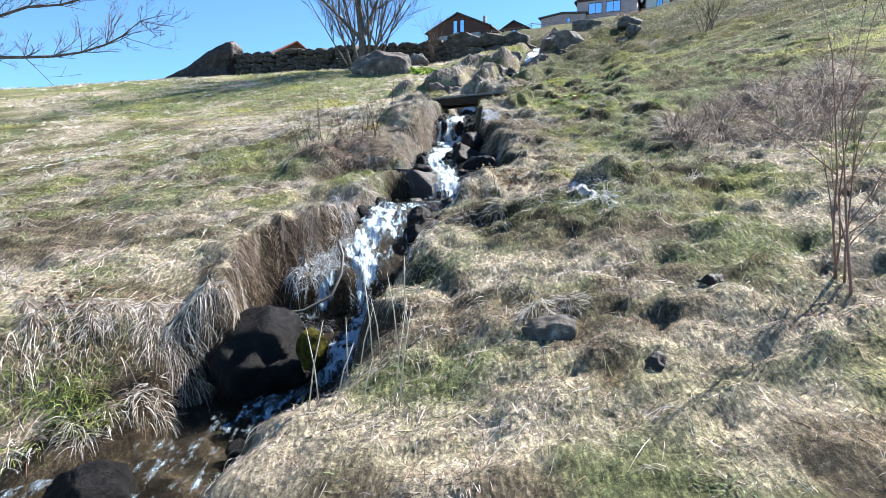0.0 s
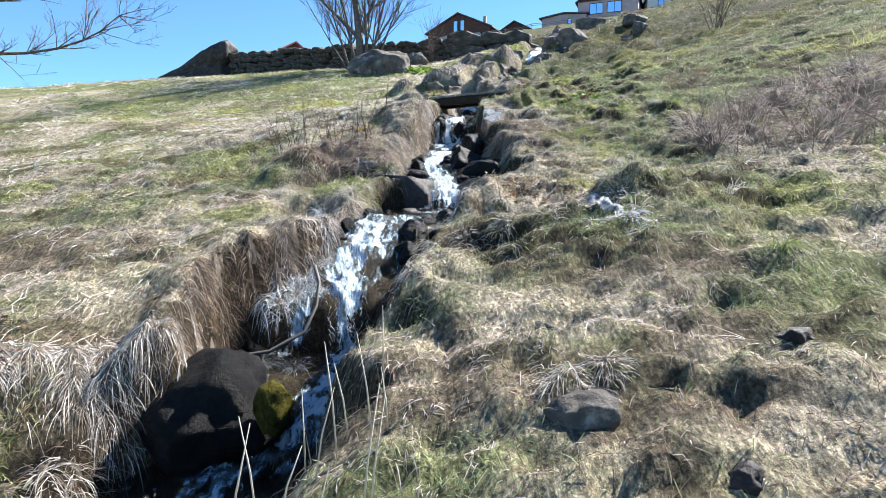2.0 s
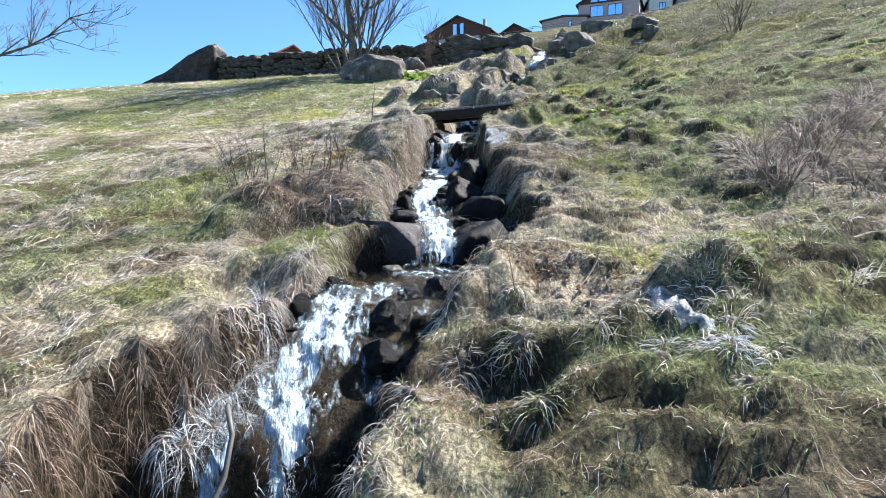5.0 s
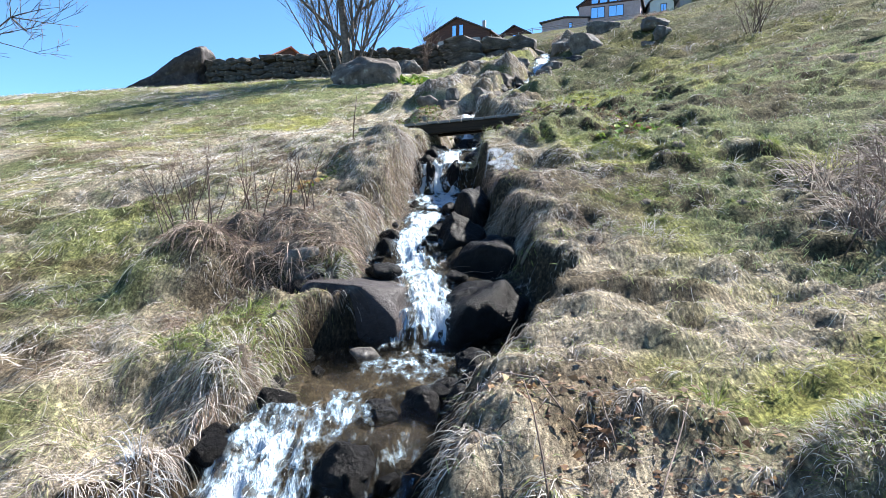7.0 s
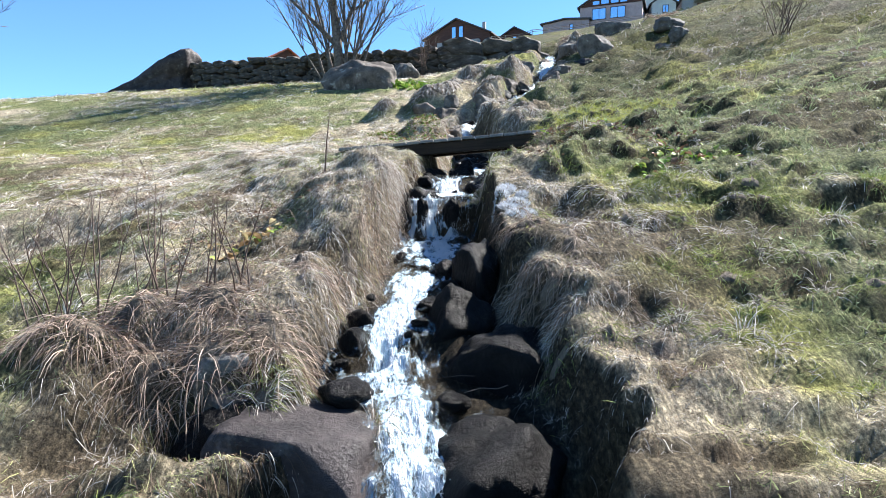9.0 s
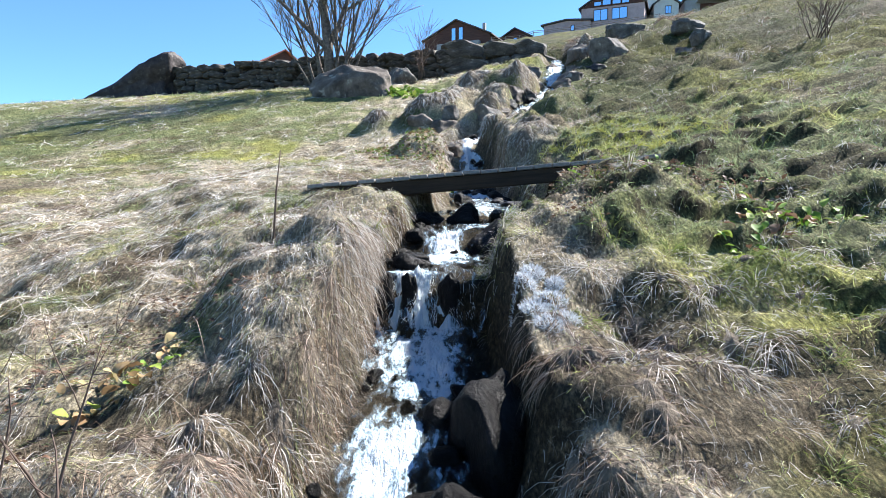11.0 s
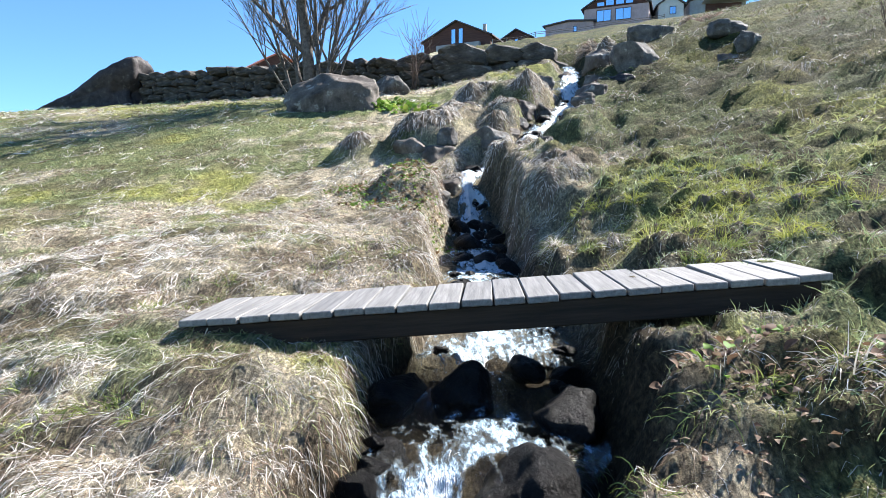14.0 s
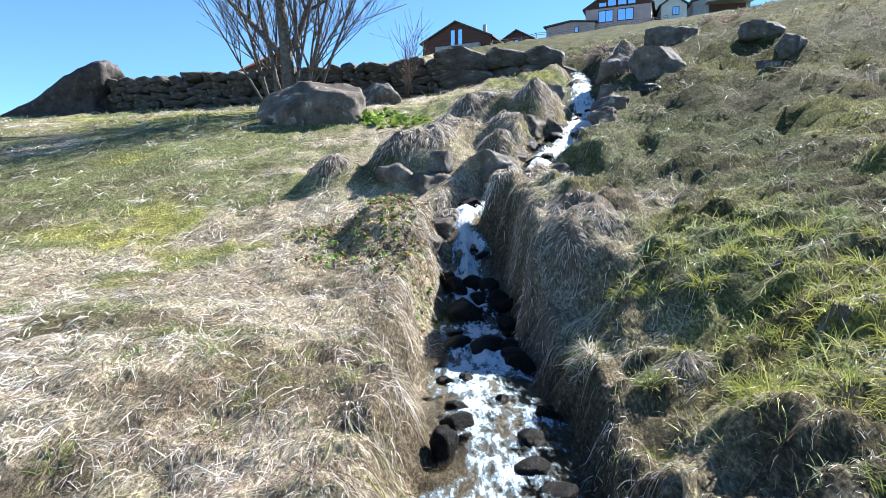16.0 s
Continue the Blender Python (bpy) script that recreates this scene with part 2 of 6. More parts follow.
def tz(x, y):
    return float(terrain(np.array([x]), np.array([y]))[0])


def steps(lo, hi, fine, a, b, grow):
    """Even steps between a and b, growing ones out to lo and hi."""
    v = list(np.arange(a, b + fine / 2, fine))
    s = fine
    while v[-1] < hi:
        s *= grow
        v.append(min(hi, v[-1] + s))
    s = fine
    while v[0] > lo:
        s *= grow
        v.insert(0, max(lo, v[0] - s))
    return np.array(v)


# ---- materials ----
def material(name):
    m = bpy.data.materials.new(name)
    m.use_nodes = True
    t = m.node_tree
    return m, t.nodes, t.links, t.nodes["Principled BSDF"]


def ramp(n, l, src, stops):
    r = n.new("ShaderNodeValToRGB")
    while len(r.color_ramp.elements) < len(stops):
        r.color_ramp.elements.new(0.5)
    for e, (p, c) in zip(r.color_ramp.elements, stops):
        e.position, e.color = p, (*c, 1)
    l.new(src, r.inputs[0])
    return r.outputs[0]


def noise_tex(n, l, scale, detail=6, rough=0.6, vec=None):
    t = n.new("ShaderNodeTexNoise")
    t.inputs["Scale"].default_value, t.inputs["Detail"].default_value, t.inputs["Roughness"].default_value = scale, detail, rough
    if vec is not None:
        l.new(vec, t.inputs["Vector"])
    return t.outputs["Fac"]


def mixc(n, l, fac, a, b, mode="MIX"):
    m = n.new("ShaderNodeMix")
    m.data_type, m.blend_type = "RGBA", mode
    for sock, v in ((m.inputs[0], fac), (m.inputs[6], a), (m.inputs[7], b)):
        if isinstance(v, (int, float)):
            sock.default_value = v
        elif isinstance(v, tuple):
            sock.default_value = (*v, 1)
        else:
            l.new(v, sock)
    return m.outputs[2]


def bump(n, l, height, strength, dist, normal_to, after=None):
    b = n.new("ShaderNodeBump")
    b.inputs["Strength"].default_value, b.inputs["Distance"].default_value = strength, dist
    l.new(height, b.inputs["Height"])
    if after is not None:
        l.new(after, b.inputs["Normal"])
    l.new(b.outputs[0], normal_to)
    return b.outputs[0]


def coords(n, l, stretch=(1, 1, 1)):
    c, m = n.new("ShaderNodeTexCoord"), n.new("ShaderNodeMapping")
    m.inputs["Scale"].default_value = stretch
    l.new(c.outputs["Object"], m.inputs["Vector"])
    return m.outputs[0]


def stone_material(name, dark, light, scale=6.0, rough=0.85, lichen=0.0, gloss=0.3):
    m, n, l, p = material(name)
    v = coords(n, l)
    col = ramp(n, l, noise_tex(n, l, scale, 8, 0.65, v), [(0.32, dark), (0.68, light)])
    fine = ramp(n, l, noise_tex(n, l, scale * 9, 4, 0.7, v), [(0.3, (0.55, 0.55, 0.55)), (0.7, (1.2, 1.2, 1.2))])
    col = mixc(n, l, 0.7, col, fine, "MULTIPLY")
    if lichen:
        spots = ramp(n, l, noise_tex(n, l, scale * 1.7, 5, 0.7, v), [(0.58, (0, 0, 0)), (0.66, (lichen, lichen, lichen))])
        col = mixc(n, l, spots, col, (0.55, 0.54, 0.48))
    l.new(col, p.inputs["Base Color"])
    p.inputs["Roughness"].default_value = rough
    p.inputs["Specular IOR Level"].default_value = gloss
    b1 = bump(n, l, noise_tex(n, l, scale * 2.2, 8, 0.7, v), 0.9, 0.05, p.inputs["Normal"])
    bump(n, l, noise_tex(n, l, scale * 14, 4, 0.7, v), 0.5, 0.008, p.inputs["Normal"], b1)
    return m


def wood_material(name, dark, light, scale=1.0, axis="x", rough=0.8):
    m, n, l, p = material(name)
    st = {"x": (1.2, 22, 22), "y": (22, 1.2, 22), "z": (22, 22, 1.2)}[axis]
    v = coords(n, l, tuple(s * scale for s in st))
    info = n.new("ShaderNodeObjectInfo")
    add = n.new("ShaderNodeVectorMath")
    add.operation = "ADD"
    l.new(v, add.inputs[0])
    l.new(info.outputs["Random"], add.inputs[1])
    g = noise_tex(n, l, 1.6, 7, 0.7, add.outputs[0])
    col = ramp(n, l, g, [(0.3, dark), (0.7, light)])
    tone = ramp(n, l, info.outputs["Random"], [(0, (0.75, 0.75, 0.76)), (1, (1.08, 1.06, 1.03))])
    l.new(mixc(n, l, 1.0, col, tone, "MULTIPLY"), p.inputs["Base Color"])
    p.inputs["Roughness"].default_value = rough
    bump(n, l, g, 0.6, 0.006, p.inputs["Normal"])
    return m


def blade_material(name, sheen=0.35):
    m, n, l, p = material(name)
    a = n.new("ShaderNodeVertexColor")
    a.layer_name = "col"
    l.new(a.outputs[0], p.inputs["Base Color"])
    p.inputs["Roughness"].default_value = 0.6
    p.inputs["Specular IOR Level"].default_value = sheen
    t = n.new("ShaderNodeBsdfTranslucent")
    l.new(a.outputs[0], t.inputs["Color"])
    mx = n.new("ShaderNodeMixShader")
    mx.inputs[0].default_value = 0.25
    l.new(p.outputs[0], mx.inputs[1])
    l.new(t.outputs[0], mx.inputs[2])
    l.new(mx.outputs[0], n["Material Output"].inputs[0])
    return m


def plain_material(name, colour, rough=0.7, vary=0.25, scale=3.0, metal=0.0):
    m, n, l, p = material(name)
    v = coords(n, l)
    lo, hi = tuple(c * (1 - vary) for c in colour), tuple(min(1, c * (1 + vary)) for c in colour)
    f = noise_tex(n, l, scale, 7, 0.65, v)
    l.new(ramp(n, l, f, [(0.3, lo), (0.7, hi)]), p.inputs["Base Color"])
    p.inputs["Roughness"].default_value, p.inputs["Metallic"].default_value = rough, metal
    bump(n, l, noise_tex(n, l, scale * 12, 5, 0.7, v), 0.3, 0.01, p.inputs["Normal"])
    return m


def soil_material():
    m, n, l, p = material("soil_and_thatch")
    v = coords(n, l)
    a = n.new("ShaderNodeVertexColor")
    a.layer_name = "col"
    f = ramp(n, l, noise_tex(n, l, 14, 9, 0.75, v), [(0.3, (0.35, 0.33, 0.3)), (0.62, (1.15, 1.1, 1.0))])
    crumb = ramp(n, l, noise_tex(n, l, 48, 6, 0.75, v), [(0.36, (0.3, 0.3, 0.3)), (0.5, (0.95, 0.95, 0.95)), (0.66, (1.7, 1.68, 1.6))])
    f = mixc(n, l, 0.6, f, crumb, "MULTIPLY")
    g = ramp(n, l, noise_tex(n, l, 1.3, 6, 0.65, v), [(0.3, (0.7, 0.74, 0.7)), (0.7, (1.1, 1.08, 1.0))])
    mid = ramp(n, l, noise_tex(n, l, 4.5, 5, 0.7, v), [(0.36, (0.55, 0.58, 0.55)), (0.62, (1.3, 1.28, 1.2))])
    f = mixc(n, l, 0.75, f, mid, "MULTIPLY")
    for k, (turn, stretch) in enumerate(((35, (55, 18, 25)), (-65, (60, 18, 25)), (100, (50, 16, 25)))):
        mp = n.new("ShaderNodeMapping")
        mp.inputs["Rotation"].default_value = (0, 0, radians(turn))
        mp.inputs["Scale"].default_value = stretch
        l.new(v, mp.inputs["Vector"])
        fibre = ramp(n, l, noise_tex(n, l, 1.0, 3, 0.6, mp.outputs[0]), [(0.35, (0.5, 0.48, 0.46)), (0.5, (1, 1, 1)), (0.66, (1.9, 1.85, 1.75))])
        f = mixc(n, l, 0.55, f, fibre, "MULTIPLY")
    c = mixc(n, l, 0.9, a.outputs[0], f, "MULTIPLY")
    l.new(mixc(n, l, 0.8, c, g, "MULTIPLY"), p.inputs["Base Color"])
    p.inputs["Roughness"].default_value = 0.95
    p.inputs["Specular IOR Level"].default_value = 0.1
    b1 = bump(n, l, noise_tex(n, l, 7, 8, 0.75, v), 1.0, 0.12, p.inputs["Normal"])
    bump(n, l, noise_tex(n, l, 45, 5, 0.7, v), 0.8, 0.02, p.inputs["Normal"], b1)
    return m


def water_material():
    m, n, l, p = material("stream_water")
    uv = n.new("ShaderNodeUVMap")
    uv.uv_map = "flow"

    def flow(scale, detail, rough, stretch):
        mp = n.new("ShaderNodeMapping")
        mp.inputs["Scale"].default_value = stretch
        l.new(uv.outputs[0], mp.inputs[0])
        return noise_tex(n, l, scale, detail, rough, mp.outputs[0])

    def add(a, b, op="ADD"):
        x = n.new("ShaderNodeMath")
        x.operation = op
        for k, v in ((0, a), (1, b)):
            if isinstance(v, float):
                x.inputs[k].default_value = v
            else:
                l.new(v, x.inputs[k])
        return x.outputs[0]

    streak = flow(1.7, 5, 0.62, (8, 3.0, 1))
    froth = flow(1.0, 4, 0.65, (34, 16, 1))
    a = n.new("ShaderNodeVertexColor")
    a.layer_name = "foam"
    mixed = add(add(a.outputs[0], add(streak, 1.05, "MULTIPLY")), add(froth, 0.5, "MULTIPLY"))
    foam = ramp(n, l, add(mixed, 0.985, "SUBTRACT"), [(0.0, (0, 0, 0)), (0.14, (0.3, 0.3, 0.3)), (0.36, (1, 1, 1))])
    # foam tinted blue: the sky's cast on it is put into the colour
    l.new(ramp(n, l, foam, [(0.0, (0.75, 0.80, 0.78)), (0.22, (0.33, 0.44, 0.52)), (0.55, (0.46, 0.60, 0.71)), (1.0, (0.63, 0.71, 0.78))]), p.inputs["Base Color"])
    l.new(ramp(n, l, foam, [(0, (0.05, 0.05, 0.05)), (1, (0.45, 0.45, 0.45))]), p.inputs["Roughness"])
    p.inputs["IOR"].default_value = 1.33
    l.new(ramp(n, l, foam, [(0, (1, 1, 1)), (0.4, (0, 0, 0))]), p.inputs["Transmission Weight"])
    p.inputs["Specular IOR Level"].default_value = 0.7
    l.new(ramp(n, l, foam, [(0, (0.35, 0.35, 0.35)), (0.6, (0.95, 0.95, 0.95))]), p.inputs["Alpha"])
    rip = noise_tex(n, l, 18, 5, 0.6, coords(n, l))
    b = bump(n, l, rip, 0.7, 0.035, p.inputs["Normal"])
    b = bump(n, l, streak, 1.0, 0.14, p.inputs["Normal"], b)
    bump(n, l, froth, 0.8, 0.03, p.inputs["Normal"], b)
    return m


MAT_SOIL = soil_material()
MAT_WATER = water_material()
MAT_ROCK = stone_material("grey_rock", (0.045, 0.04, 0.038), (0.19, 0.175, 0.16), 3.0, lichen=0.4)
MAT_ROCK_WET = stone_material("wet_rock", (0.004, 0.004, 0.0045), (0.017, 0.016, 0.016), 5.0, rough=0.4, gloss=0.09)
MAT_ROCK_BROWN = stone_material("brown_rock", (0.035, 0.029, 0.026), (0.19, 0.16, 0.138), 1.8, lichen=0.4)
MAT_LICHEN = stone_material("lichened_rock", (0.06, 0.055, 0.05), (0.30, 0.29, 0.27), 4.0, lichen=0.7)
MAT_WALL = stone_material("wall_stone", (0.03, 0.026, 0.023), (0.13, 0.115, 0.1), 2.2, lichen=0.3)
MAT_BLOCK = stone_material("dark_red_rock", (0.011, 0.009, 0.009), (0.065, 0.052, 0.052), 3.0, rough=0.6, lichen=0.1)
MAT_PLANK = wood_material("weathered_plank", (0.10, 0.098, 0.097), (0.265, 0.257, 0.25), axis="y")
MAT_BEAM = wood_material("dark_beam", (0.012, 0.007, 0.004), (0.05, 0.03, 0.018), axis="x", rough=0.95)
MAT_BARK = stone_material("bark", (0.06, 0.05, 0.045), (0.22, 0.19, 0.17), 9.0)
MAT_TWIG = plain_material("dry_twig", (0.10, 0.066, 0.05), 0.8)
MAT_BRAMBLE = plain_material("bramble_cane", (0.19, 0.14, 0.115), 0.8, vary=0.4)
MAT_MOSS = stone_material("moss", (0.012, 0.012, 0.006), (0.13, 0.115, 0.022), 14.0, rough=0.95, gloss=0.05)
MAT_STRAW = blade_material("straw_blades")
MAT_GREEN = blade_material("green_blades")
MAT_LEAF = blade_material("leaf_blades", 0.12)
MAT_HOSE = plain_material("grey_hose", (0.075, 0.07, 0.062), 0.6)
MAT_ICE = stone_material("ice_crust", (0.05, 0.04, 0.032), (0.72, 0.74, 0.77), 20.0, rough=0.45)
MAT_CHALET = wood_material("brown_larch", (0.045, 0.018, 0.013), (0.15, 0.06, 0.042), scale=0.25)
MAT_ROOF = plain_material("roof_slates", (0.09, 0.075, 0.07), 0.75, vary=0.4, scale=1.2)
MAT_RED_ROOF = plain_material("red_tiles", (0.32, 0.09, 0.05), 0.75, vary=0.3, scale=1.5)
MAT_STONE_WALL = plain_material("rendered_stone", (0.46, 0.33, 0.325), 0.9, vary=0.2, scale=0.7)
MAT_WHITE_WALL = plain_material("white_render", (0.66, 0.64, 0.60), 0.9, vary=0.12, scale=0.8)
MAT_GREY_WALL = plain_material("grey_render", (0.34, 0.33, 0.33), 0.9, vary=0.2, scale=0.8)
MAT_CAR = plain_material("blue_paint", (0.03, 0.12, 0.34), 0.3, vary=0.05)
MAT_TYRE = plain_material("black_rubber", (0.02, 0.02, 0.02), 0.8)
MAT_PALE = plain_material("pale_awning", (0.6, 0.6, 0.58), 0.7, vary=0.1)


def glass_material():
    m, n, l, p = material("window_glass")
    p.inputs["Base Color"].default_value = (0.45, 0.68, 0.85, 1)
    p.inputs["Roughness"].default_value = 0.04
    p.inputs["Metallic"].default_value = 0.85
    return m


MAT_GLASS = glass_material()


# ---- mesh helpers ----
def empty(name, m, label, category, group=""):
    ob = new(name)
    ob.empty_display_size = 0.1
    ob.matrix_world = m
    return tagged(ob, label, category, group)


def mesh_of(name, bm, mat, smooth=False):
    me = bpy.data.meshes.new(name)
    bm.to_mesh(me)
    bm.free()
    me.materials.append(mat)
    if smooth:
        me.polygons.foreach_set("use_smooth", [True] * len(me.polygons))
    return me


def part(name, bm, mat, parent, label="", smooth=False):
    ob = new(name, mesh_of(name, bm, mat, smooth))
    ob.parent = parent
    if label:
        tagged(ob, label)
    return ob


def box(bm, x0, y0, z0, x1, y1, z1, bevel=0.0, m=None):
    """A box between two corners, with bevelled edges."""
    b = bmesh.new()
    bmesh.ops.create_cube(b, size=1)
    bmesh.ops.scale(b, vec=(x1 - x0, y1 - y0, z1 - z0), verts=b.verts)
    bmesh.ops.translate(b, vec=((x0 + x1) / 2, (y0 + y1) / 2, (z0 + z1) / 2), verts=b.verts)
    if bevel:
        bmesh.ops.bevel(b, geom=b.edges[:], offset=bevel, segments=1, affect="EDGES")
    if m is not None:
        b.transform(m)
    join(bm, b)
    return bm


def join(bm, other):
    me = bpy.data.meshes.new("tmp")
    other.to_mesh(me)
    other.free()
    bm.from_mesh(me)
    bpy.data.meshes.remove(me)


def boxed(x0, y0, z0, x1, y1, z1, bevel=0.0, m=None):
    return box(bmesh.new(), x0, y0, z0, x1, y1, z1, bevel, m)


def raw_mesh(name, verts, quads, mat, cols=None, smooth=True, attr="col"):
    """A mesh from numpy arrays of points and four-cornered faces."""
    me = bpy.data.meshes.new(name)
    nv, nf = len(verts), len(quads)
    me.vertices.add(nv)
    me.vertices.foreach_set("co", np.ascontiguousarray(verts, np.float32).ravel())
    me.loops.add(nf * 4)
    me.loops.foreach_set("vertex_index", np.ascontiguousarray(quads, np.int32).ravel())
    me.polygons.add(nf)
    me.polygons.foreach_set("loop_start", np.arange(0, nf * 4, 4, dtype=np.int32))
    me.polygons.foreach_set("use_smooth", np.full(nf, smooth))
    me.update(calc_edges=True)
    if cols is not None:
        a = me.color_attributes.new(attr, "BYTE_COLOR", "POINT")
        c = np.ones((nv, 4), np.float32)
        c[:, :3] = cols
        a.data.foreach_set("color", c.ravel())
    me.materials.append(mat)
    return me


def tube(path, radii, sides=6):
    """A round tapered tube along points, as a bmesh."""
    bm = bmesh.new()
    add_tube(bm, path, radii, sides)
    return bm


def add_tube(bm, path, radii, sides=6):
    rings = []
    path = [Vector(p) for p in path]
    for i, p in enumerate(path):
        d = (path[min(i + 1, len(path) - 1)] - path[max(i - 1, 0)]).normalized()
        a = d.orthogonal().normalized()
        b = d.cross(a)
        if rings:
            pa = (rings[-1][0].co - path[i - 1])
            a = (pa - d * pa.dot(d)).normalized() if (pa - d * pa.dot(d)).length > 1e-6 else a
            b = d.cross(a)
        rings.append([bm.verts.new(p + (a * math.cos(2 * math.pi * k / sides) + b * math.sin(2 * math.pi * k / sides)) * radii[i]) for k in range(sides)])
    for r, s in zip(rings, rings[1:]):
        for k in range(sides):
            bm.faces.new((r[k], r[(k + 1) % sides], s[(k + 1) % sides], s[k]))
    bm.faces.new(rings[0][::-1])
    bm.faces.new(rings[-1])


# ---- ground ----
def ground_colour(x, y):
    """Straw, green and bare tones of the meadow."""
    g1, g2 = fbm(x * 0.45, y * 0.6, 41, 4), fbm(x * 1.7, y * 2.0, 51, 3)
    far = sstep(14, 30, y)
    xs = np.interp(y, STREAM[:, 0], STREAM[:, 1])
    strawy = np.exp(-((x - xs) / 2.2) ** 2) * sstep(17, 20, y)
    green = sstep(0.48, 0.68, 0.6 * g1 + 0.4 * g2 + 0.06 * sstep(1.2, 2.4, -x) * sstep(5.5, 7, y) * (1 - sstep(11, 13, y)) + 0.11 * sstep(1.2, 3.0, x) * sstep(7, 10, y) + 0.09 * sstep(1.5, 2.5, x) * sstep(12, 15, y) + 0.06 * sstep(3, 7, x) * sstep(14, 22, y) - 0.07 * (x < -0.5) * (1 - sstep(10, 13, y)) + 0.03 * far + 0.09 * sstep(20, 25, y) * sstep(1.0, 3.0, -x) + 0.07 * sstep(1.6, 2.6, -x) * sstep(8, 9.5, y) * (1 - sstep(13, 15, y)) + 0.04 * sstep(0.5, 1.5, -x) * sstep(13, 14, y) - 0.10 * np.exp(-((x - xs) / 1.3) ** 2) * (1 - far) - 0.14 * strawy)
    bank_side = np.exp(-((x - xs - 1.0) / 0.5) ** 2) * sstep(5.3, 6.2, y) * (1 - sstep(12.5, 14, y))
    top_left = np.exp(-((x + 1.15) / 0.4) ** 2 - ((y - 8.0) / 0.5) ** 2)
    turf = np.exp(-((x - 3.1) / 1.3) ** 2 - ((y - 17.2) / 1.8) ** 2)
    green = np.clip(green + 0.7 * top_left + 0.8 * turf, 0, 1)
    yellow = sstep(0.5, 0.7, 0.12 * sstep(1.3, 2.0, x) * (1 - sstep(7, 9, y)) + 0.12 * sstep(1.6, 2.4, x) * sstep(13, 15, y) * (1 - sstep(17, 19, y)) + 0.15 * top_left + 0.2 * turf + fbm(x * 0.6 + 9, y * 0.7, 61, 3))
    yellow = yellow * (1 - 0.6 * sstep(0.8, 1.6, -x) * (1 - sstep(13, 15, y)))
    # bare earth patches; some spot terms paint in the shade of hollows
    bare = sstep(0.52, 0.66, 0.1 * np.exp(-((x + 1.45) / 0.6) ** 2 - ((y - 11.7) / 0.7) ** 2) + fbm(x * 1.3, y * 1.5, 101, 3) + 0.03 * (x > 0) + 0.06 * bank_side + 0.04 * np.exp(-((x - 0.2) / 0.5) ** 2 - ((y - 5.4) / 0.9) ** 2) + 0.05 * np.exp(-((x - 1.35) / 0.45) ** 2 - ((y - 13.0) / 0.8) ** 2) + 0.12 * np.exp(-((x - 0.55) / 0.5) ** 2 - ((y - 3.6) / 0.5) ** 2) + 0.25 * np.exp(-((x - 1.6) / 0.4) ** 2 - ((y - 16.8) / 0.9) ** 2)) * (1 - 0.6 * far)
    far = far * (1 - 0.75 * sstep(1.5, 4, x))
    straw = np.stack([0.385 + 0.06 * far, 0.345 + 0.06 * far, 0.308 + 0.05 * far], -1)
    grass = np.stack([0.18 + 0.11 * yellow, 0.205 + 0.10 * yellow, 0.115 + 0 * x], -1)
    # right slope straw darkened: shade of its terracettes painted in
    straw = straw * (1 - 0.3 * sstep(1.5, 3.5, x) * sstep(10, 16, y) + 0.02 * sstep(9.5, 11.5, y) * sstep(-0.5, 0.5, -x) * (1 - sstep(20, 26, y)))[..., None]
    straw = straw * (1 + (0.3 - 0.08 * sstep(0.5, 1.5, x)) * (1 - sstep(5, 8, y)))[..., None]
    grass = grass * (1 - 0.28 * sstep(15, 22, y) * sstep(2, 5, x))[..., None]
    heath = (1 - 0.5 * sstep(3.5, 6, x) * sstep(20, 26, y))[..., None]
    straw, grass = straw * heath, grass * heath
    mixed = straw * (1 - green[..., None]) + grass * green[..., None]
    return mixed * (1 - 0.75 * bare[..., None]) + np.array([0.10, 0.08, 0.062]) * 0.75 * bare[..., None], green * (1 - 0.5 * bare), yellow, bare


GX = steps(-320, 320, 0.045, -3.2, 3.2, 1.075)
GY = steps(-60, 900, 0.06, 1.0, 20.0, 1.026)


